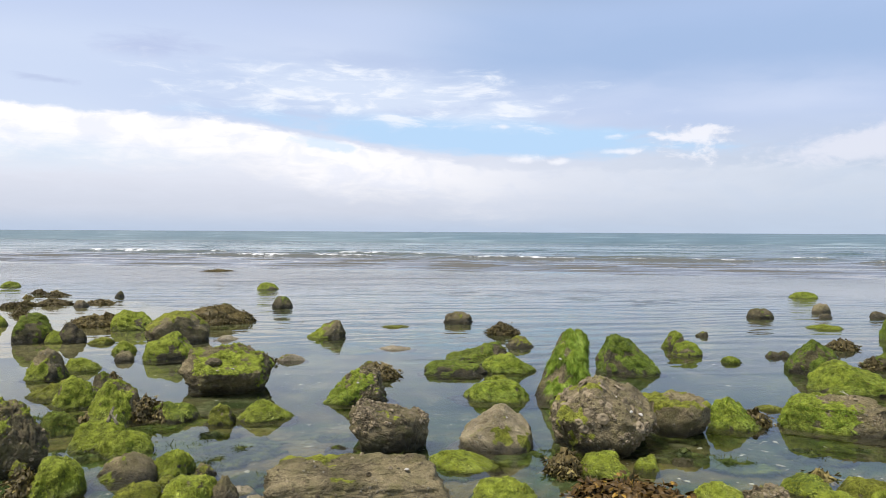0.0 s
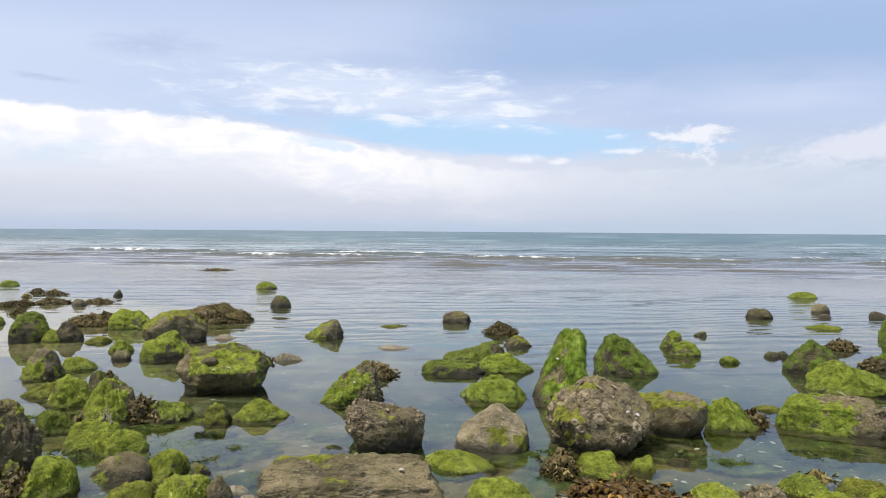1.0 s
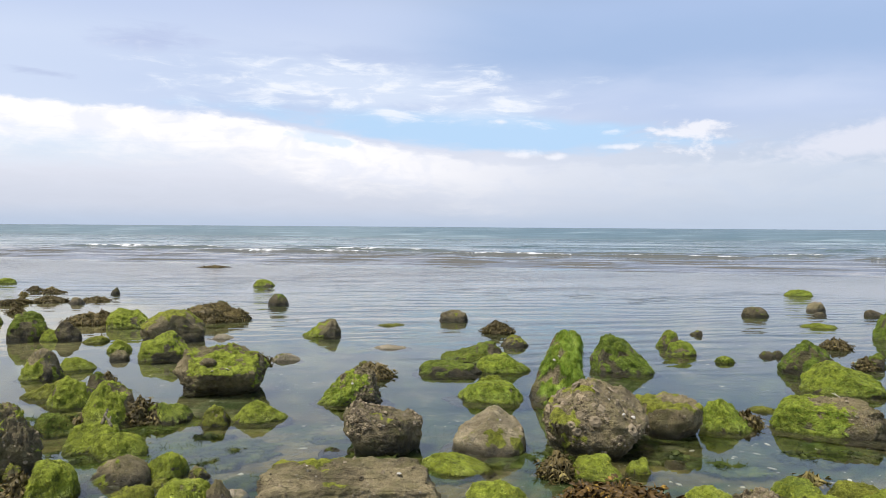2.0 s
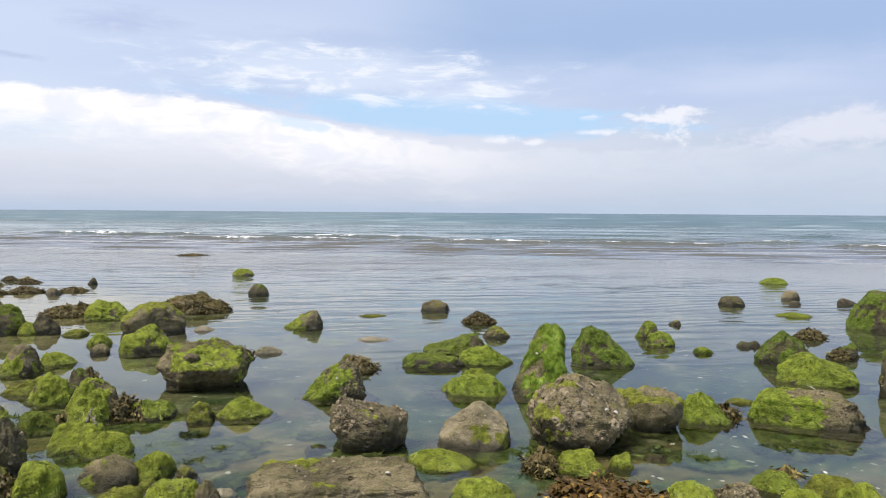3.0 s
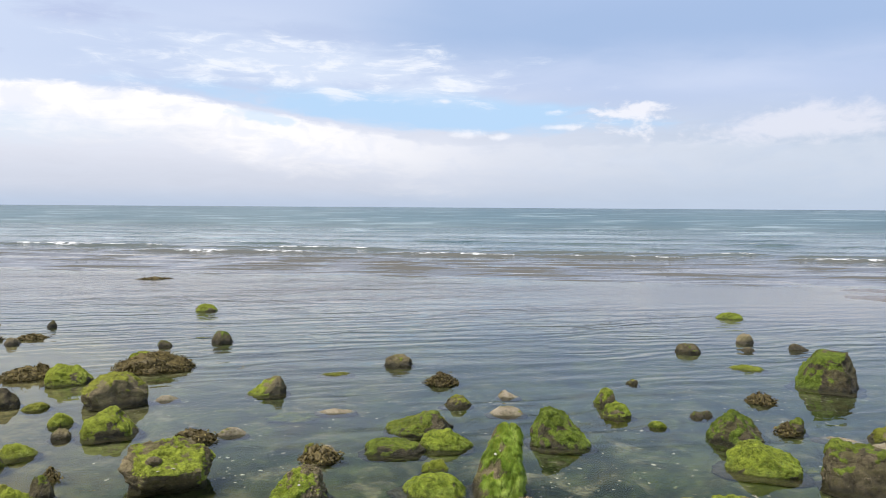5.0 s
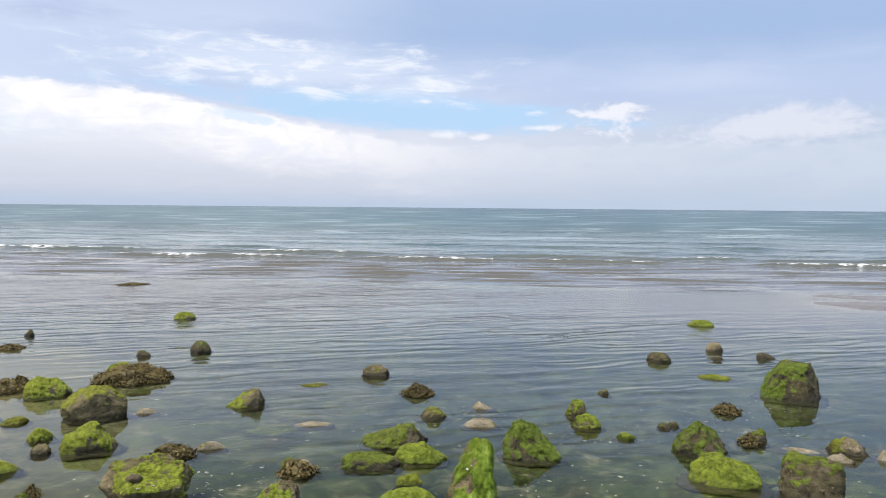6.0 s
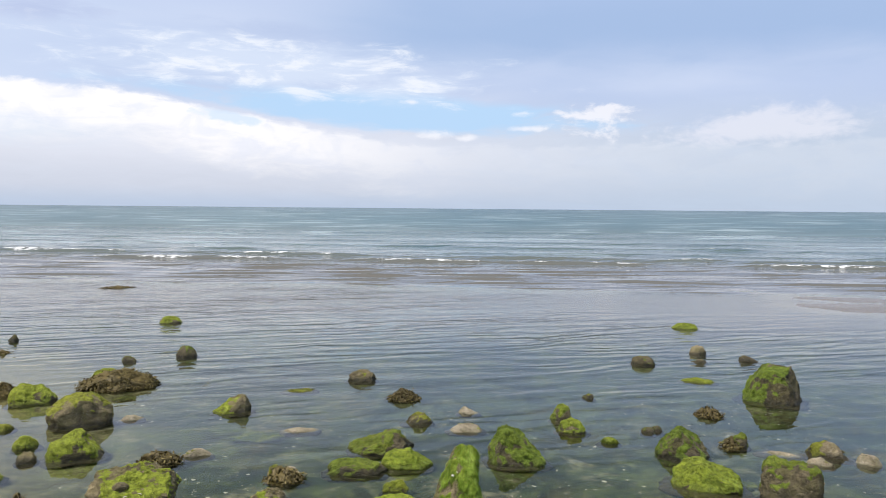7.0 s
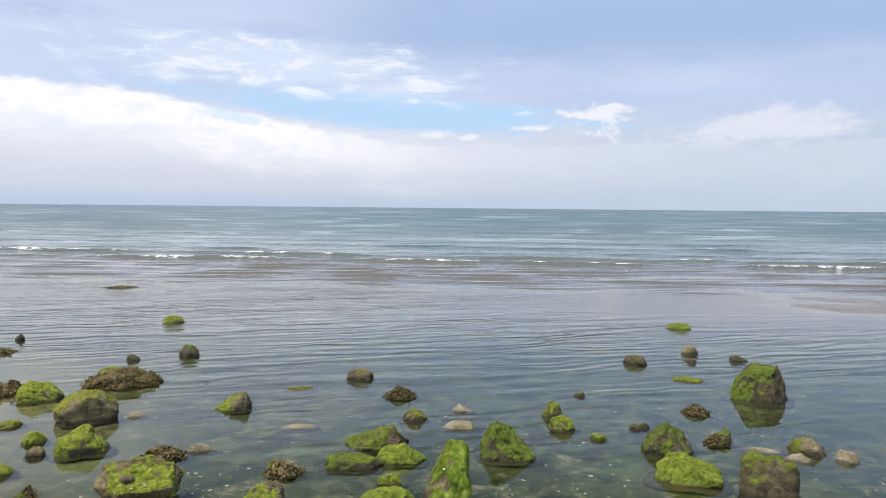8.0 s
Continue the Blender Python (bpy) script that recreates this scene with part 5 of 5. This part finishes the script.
drowned_weed(-0.016, 3.215, 0.199, 0.119, -7.8,
             "soft green weed under the water", 127)
drowned_weed(0.454, 3.496, 0.179, 0.107, -16.0,
             "soft green weed under the water", 128)
drowned_weed(-1.346, 3.785, 0.243, 0.146, 17.0,
             "dull green weed under the shallow water", 129, tall=0.04)
drowned_weed(-1.148, 3.517, 0.266, 0.159, 14.9,
             "dull green weed under the shallow water", 130, tall=0.04)
drowned_weed(-0.979, 3.812, 0.207, 0.124, 10.7,
             "dull green weed under the shallow water", 131, tall=0.04)
drowned_weed(0.862, 3.316, 0.230, 0.138, -24.5,
             "dull green weed under the shallow water", 132, tall=0.04)
drowned_weed(-0.223, 3.413, 0.336, 0.202, -3.1,
             "dull green weed under the shallow water", 133, tall=0.04)
drowned_weed(1.126, 3.175, 0.205, 0.123, -30.2,
             "dull green weed under the shallow water", 134, tall=0.04)
drowned_weed(0.386, 4.988, 0.329, 0.198, -9.4,
             "dark patch of weed on the pool floor", 135, tall=0.035)
drowned_weed(2.349, 4.711, 0.142, 0.085, -32.1,
             "dark patch of weed on the pool floor", 136, tall=0.035)
drowned_weed(-1.236, 7.260, 0.255, 0.153, 7.1,
             "dark patch of weed on the pool floor", 137, tall=0.035)
drowned_weed(2.453, 4.312, 0.388, 0.233, -35.7,
             "dark patch of weed on the pool floor", 138, tall=0.035)
drowned_weed(-0.222, 5.908, 0.336, 0.201, -1.6,
             "dark patch of weed on the pool floor", 139, tall=0.035)

# more wrack among the inner rocks
wrack("seaweed_clump", -1.317, 3.142, 0.096, 0.058, 0.070, 20.4,
      "tuft of brown wrack among the rocks", 140, count=260)
wrack("seaweed_clump", -1.167, 4.061, 0.087, 0.052, 0.106, 12.9,
      "tuft of brown wrack among the rocks", 141, count=160)
wrack("seaweed_clump", -1.390, 4.075, 0.089, 0.053, 0.050, 16.3,
      "tuft of brown wrack among the rocks", 142, count=120)
wrack("seaweed_clump", -1.524, 4.890, 0.067, 0.040, 0.059, 15.0,
      "tuft of brown wrack among the rocks", 143, count=90)
wrack("seaweed_clump", -3.311, 8.387, 0.150, 0.090, 0.069, 20.7,
      "tuft of brown wrack among the rocks", 144, count=110)
wrack("seaweed_clump", -3.750, 10.656, 0.304, 0.182, 0.039, 18.6,
      "tuft of brown wrack among the rocks", 145, count=90)
wrack("seaweed_clump", -1.097, 4.038, 0.069, 0.041, 0.067, 11.9,
      "tuft of brown wrack among the rocks", 146, count=90)
wrack("seaweed_clump", -0.785, 3.119, 0.035, 0.021, 0.032, 9.3,
      "tuft of brown wrack among the rocks", 147, count=60)
wrack("seaweed_clump", 2.909, 4.826, 0.105, 0.063, 0.060, -37.8,
      "tuft of brown wrack among the rocks", 148, count=110)
wrack("seaweed_clump", 1.254, 2.946, 0.079, 0.047, 0.020, -34.8,
      "tuft of brown wrack among the rocks", 149, count=80)

# small stones at the inner edge
rock("stone", -1.287, 3.729, 0.040, 0.028, 0.028, 16.3,
     "small pale pebble by green rocks", 150, level=4, mat=PALE_STONE, green=0)
rock("stone", -0.898, 3.169, 0.066, 0.046, 0.028, 11.5,
     "small mossy stone between rocks", 151, level=4, green=0.6, weed=OLIVE)
rock("stone", -0.653, 3.063, 0.066, 0.046, 0.020, 6.4,
     "flat pale stone in the shallows", 152, level=4, mat=PALE_STONE, green=0.05)
rock("stone", -0.603, 2.963, 0.072, 0.050, 0.020, 5.5,
     "flat pale stone in the shallows", 153, level=4, mat=PALE_STONE, green=0)
rock("stone", -0.672, 4.045, 0.110, 0.077, 0.034, 4.9,
     "low green stone by a mounded rock", 154, level=4, green=0.7, weed=OLIVE)
rock("stone", 0.898, 3.214, 0.070, 0.049, 0.034, -25.9,
     "drowned olive stone under the water", 155, level=4, green=0.3, weed=OLIVE, foot=-0.03)
rock("stone", -0.109, 3.042, 0.083, 0.058, 0.028, -6.2,
     "drowned olive stone under the water", 156, level=4, green=0.4, weed=OLIVE, foot=-0.04)
rock("stone", -0.334, 3.506, 0.111, 0.078, 0.029, -0.8,
     "dark stone just under the surface", 157, level=4, mat=DARK_STONE, green=0.2, weed=OLIVE, foot=-0.02)
rock("stone", 1.659, 3.892, 0.124, 0.087, 0.021, -31.7,
     "low olive weed-grown stone awash", 158, level=4, green=0.8, weed=OLIVE)

# weed mats that break the surface
drowned_weed(-0.826, 3.767, 0.147, 0.074, 8.1,
             "brown-green thread weed matted at the surface", 159, tall=0.055, z=-0.058, count=3000)
drowned_weed(-0.713, 3.563, 0.181, 0.091, 6.5,
             "dark green thread weed matted at the surface", 160, tall=0.055, z=-0.058, count=3000)
drowned_weed(0.448, 3.379, 0.204, 0.102, -16.5,
             "dark green thread weed matted at the surface", 161, tall=0.055, z=-0.058, count=3000)
drowned_weed(0.994, 3.555, 0.204, 0.102, -24.9,
             "brown-green thread weed matted at the surface", 162, tall=0.055, z=-0.058, count=3000)
drowned_weed(0.834, 3.428, 0.076, 0.038, -23.1,
             "dark green thread weed matted at the surface", 163, tall=0.055, z=-0.058, count=3000)
drowned_weed(1.427, 3.196, 0.203, 0.102, -34.8,
             "dark green thread weed matted at the surface", 164, tall=0.055, z=-0.058, count=3000)
drowned_weed(1.643, 3.222, 0.231, 0.116, -37.6,
             "brown-green thread weed matted at the surface", 165, tall=0.055, z=-0.058, count=3000)
drowned_weed(-1.251, 3.486, 0.119, 0.060, 16.9,
             "dark green thread weed matted at the surface", 166, tall=0.055, z=-0.058, count=3000)
drowned_weed(-1.055, 4.089, 0.200, 0.100, 11.0,
             "dark green thread weed matted at the surface", 167, tall=0.055, z=-0.058, count=3000)
drowned_weed(-0.162, 3.382, 0.125, 0.063, -4.4,
             "brown-green thread weed matted at the surface", 168, tall=0.055, z=-0.058, count=3000)
drowned_weed(0.938, 3.259, 0.163, 0.082, -26.3,
             "dark green thread weed matted at the surface", 169, tall=0.055, z=-0.058, count=3000)

for x, y, w, label, seed, tone in ((-1.06, 3.43, 0.26, "yellow-green slime weed between the rocks", 182, MOSS), (-0.80, 3.42, 0.22, "dark green thread weed between the rocks", 183, MURK),
                                   (-1.36, 3.58, 0.20, "brown-green weed between the rocks", 184, MURK), (-0.93, 3.62, 0.24, "yellow-green slime weed between the rocks", 185, MOSS),
                                   (-1.12, 3.90, 0.22, "yellow-green slime weed between the rocks", 186, MOSS), (-1.40, 4.20, 0.24, "brown-green weed between the rocks", 187, MURK),
                                   (-0.60, 3.22, 0.20, "dark green thread weed between the rocks", 188, MURK), (-1.62, 4.15, 0.24, "yellow-green slime weed between the rocks", 189, MOSS)):
    drowned_weed(x, y, w, w * 0.6, 12.0, label, seed, tall=0.05, mat=tone, z=-0.056, count=3200)

# wrack scattered beyond the inner rocks
wrack("seaweed_clump", -3.699, 9.186, 0.24, 0.13, 0.055, 21.2,
      "scattered low brown wrack in the shallows", 170, count=150)
wrack("seaweed_clump", -4.084, 11.030, 0.186, 0.093, 0.046, 19.6,
      "scattered low brown wrack in the shallows", 171, count=70)
wrack("seaweed_clump", -3.880, 11.012, 0.175, 0.088, 0.032, 18.6,
      "scattered low brown wrack in the shallows", 172, count=50)
wrack("seaweed_clump", -2.929, 9.585, 0.318, 0.159, 0.041, 15.9,
      "scattered low brown wrack in the shallows", 173, count=80)
wrack("seaweed_clump", -3.962, 10.340, 0.119, 0.059, 0.031, 20.3,
      "scattered low brown wrack in the shallows", 174, count=40)
rock("rock", -3.217, 7.609, 0.188, 0.132, 0.113, 22.1,
     "low rock with green algae at the pool's edge", 175, level=4, green=0.75)
rock("rock", -2.571, 5.745, 0.175, 0.123, 0.138, 23.2,
     "brown rock with green algae", 176, level=4, green=0.5)
rock("rock", -4.921, 12.303, 0.268, 0.134, 0.080, 21.3,
     "low far rock with green algae", 177, level=4, green=0.85, cuts=2)
drowned_weed(0.402, 3.309, 0.251, 0.151, -16.0,
             "soft green weed just under the surface", 178, tall=0.055, mat=MOSS, z=-0.060, count=4200)
drowned_weed(0.846, 3.456, 0.165, 0.099, -23.1,
             "soft green weed just under the surface", 179, tall=0.055, mat=MOSS, z=-0.060, count=4200)
drowned_weed(-0.005, 3.216, 0.259, 0.155, -8.0,
             "soft green weed just under the surface", 180, tall=0.055, mat=MOSS, z=-0.060, count=4200)
drowned_weed(1.052, 3.152, 0.253, 0.152, -29.2,
             "soft green weed just under the surface", 181, tall=0.055, mat=MOSS, z=-0.060, count=4200)

# ---- small finds: shells, a loose stone, sticks, floating bits ----
def shell(x, y, z, size, rx, ry, rz, label="small broken white sea shell"):
    """A cupped half shell with radial ribs and a thick rim."""
    verts, faces, rings, spokes = [], [], 4, 10
    for side in (0.0, -0.12):
        for r in range(rings + 1):
            for k in range(spokes):
                t = -1.35 + 2.7 * k / (spokes - 1)
                d = r / rings * size * (1 + 0.05 * math.sin(k * 2.6))
                verts.append((d * math.sin(t) * 0.9, d * math.cos(t), (0.42 * size * math.sin(math.pi * min(1, r / rings * 0.8 + 0.1)) + side * size) * (0.9 + 0.1 * (k % 2))))
    n = (rings + 1) * spokes
    for o in (0, n):
        for r in range(rings):
            for k in range(spokes - 1):
                a = o + r * spokes + k
                faces.append((a, a + 1, a + spokes + 1, a + spokes))
    for k in range(spokes - 1):
        a = rings * spokes + k
        faces.append((a, a + 1, a + n + 1, a + n))
    ob = mesh_object("shell", verts, faces, SHELL)
    ob.matrix_world = pose(x, y, z, rx, ry, rz)
    return tagged(ob, label, "shell", "shells on the rocks")


def stick(x, y, z, length, thick, rx, ry, rz, mat, label):
    """A bent, tapering twig with a side shoot."""
    verts, faces = [], []

    def limb(p, way, long, r0, r1, bend):
        base, steps, sides = len(verts), 6, 6
        p, way = Vector(p), Vector(way).normalized()
        for i in range(steps + 1):
            u = way.orthogonal().normalized()
            w = way.cross(u)
            r = r0 + (r1 - r0) * i / steps
            verts.extend(tuple(p + (u * math.cos(k * math.tau / sides) + w * math.sin(k * math.tau / sides)) * r) for k in range(sides))
            p = p + way * (long / steps)
            way = (way + Vector(bend) / steps).normalized()
        for i in range(steps):
            for k in range(sides):
                a, c = base + i * sides + k, base + i * sides + (k + 1) % sides
                faces.append((a, c, c + sides, a + sides))
        faces.append(tuple(base + k for k in reversed(range(sides))))
        faces.append(tuple(base + steps * sides + k for k in range(sides)))

    limb((0, 0, 0), (1, 0, 0.1), length, thick, thick * 0.45, (0, 0.5, -0.2))
    limb((length * 0.4, length * 0.04, length * 0.04), (0.7, -0.6, 0.4), length * 0.4, thick * 0.6, thick * 0.25, (0.2, 0.2, 0))
    ob = mesh_object("stick", verts, faces, mat)
    ob.matrix_world = pose(x, y, z, rx, ry, rz)
    return tagged(ob, label, "stick")


def floating_bit(x, y, length, rz, seed):
    """A torn scrap of wrack afloat: a couple of forked fronds on the water."""
    rng = np.random.default_rng(seed)
    ob = new("floating_weed", frond_mesh("floating_weed", rng, WRACK, length, length * 0.16))
    ob.matrix_world = pose(x, y, 0.003, 0, 4, rz) @ Matrix.Diagonal((0.8, 0.8, 0.12, 1))
    other = new("frond", frond_mesh("frond", rng, WRACK, length * 0.8, length * 0.15))
    other.parent, other.matrix_basis = ob, pose(-length * 0.2, length * 0.05, 0, 10, 6, 140)
    return tagged(ob, "torn scrap of dark brown wrack afloat", "seaweed", "floating weed scraps")


for x, y, size, rx, ry, rz in ((0.735, 3.300, 0.016, 70, 0, 20), (0.772, 3.306, 0.018, 60, 20, -40), (0.70, 3.36, 0.013, 40, 0, 80), (0.742, 4.205, 0.022, 50, 10, 30),
                               (0.762, 4.20, 0.016, 60, -10, 120), (-0.155, 2.80, 0.016, 30, 0, 10), (-0.42, 2.82, 0.008, 20, 0, 70), (-0.935, 4.53, 0.02, 35, 0, 200),
                               (-0.86, 4.535, 0.022, 40, 0, 150), (-0.245, 4.25, 0.015, 60, 0, 15), (0.29, 3.42, 0.012, 50, 0, 60)):
    shell(x, y, rest_on(x, y) - size * 0.2, size * 0.6, rx, ry, rz)
for x, y, z, size, rz in ((1.145, 3.239, -0.035, 0.010, 20), (1.423, 2.961, -0.04, 0.015, 70), (3.051, 5.765, -0.004, 0.012, 40), (0.95, 3.32, -0.06, 0.010, 100)):
    shell(x, y, z, size, 15, 0, rz, "white shell fragment lying in the shallow water")

rock("stone", -0.965, 4.60, 0.085, 0.05, 0.024, 8.0, "small flat brown stone lying on a mossy boulder", 901, level=4, green=0.0, sink=0.02, foot=rest_on(-0.965, 4.60) - 0.002)
stick(1.80, 3.54, rest_on(1.80, 3.54), 0.04, 0.0022, 0, -25, 150, SHELL, "bleached white twig on a long boulder")
stick(-1.215, 3.66, rest_on(-1.215, 3.66) - 0.01, 0.06, 0.009, 0, -65, 30, PALE_STONE, "stubby grey driftwood stump on green algae")
stick(-1.180, 3.65, rest_on(-1.180, 3.65) - 0.01, 0.055, 0.008, 0, -60, 150, PALE_STONE, "stubby grey driftwood stump on green algae")
for i, (x, y, length, rz) in enumerate(((2.806, 12.481, 0.30, 10), (2.489, 11.403, 0.12, 80), (3.58, 13.717, 0.16, 60), (8.489, 12.853, 0.15, 0), (8.68, 9.565, 0.12, 30),
                                        (-1.295, 4.652, 0.05, 20), (-1.62, 8.92, 0.09, 0), (-1.1, 9.1, 0.06, 50), (-0.62, 7.6, 0.12, 100), (2.05, 7.9, 0.10, 10))):
    floating_bit(x, y, length, rz, 700 + i)
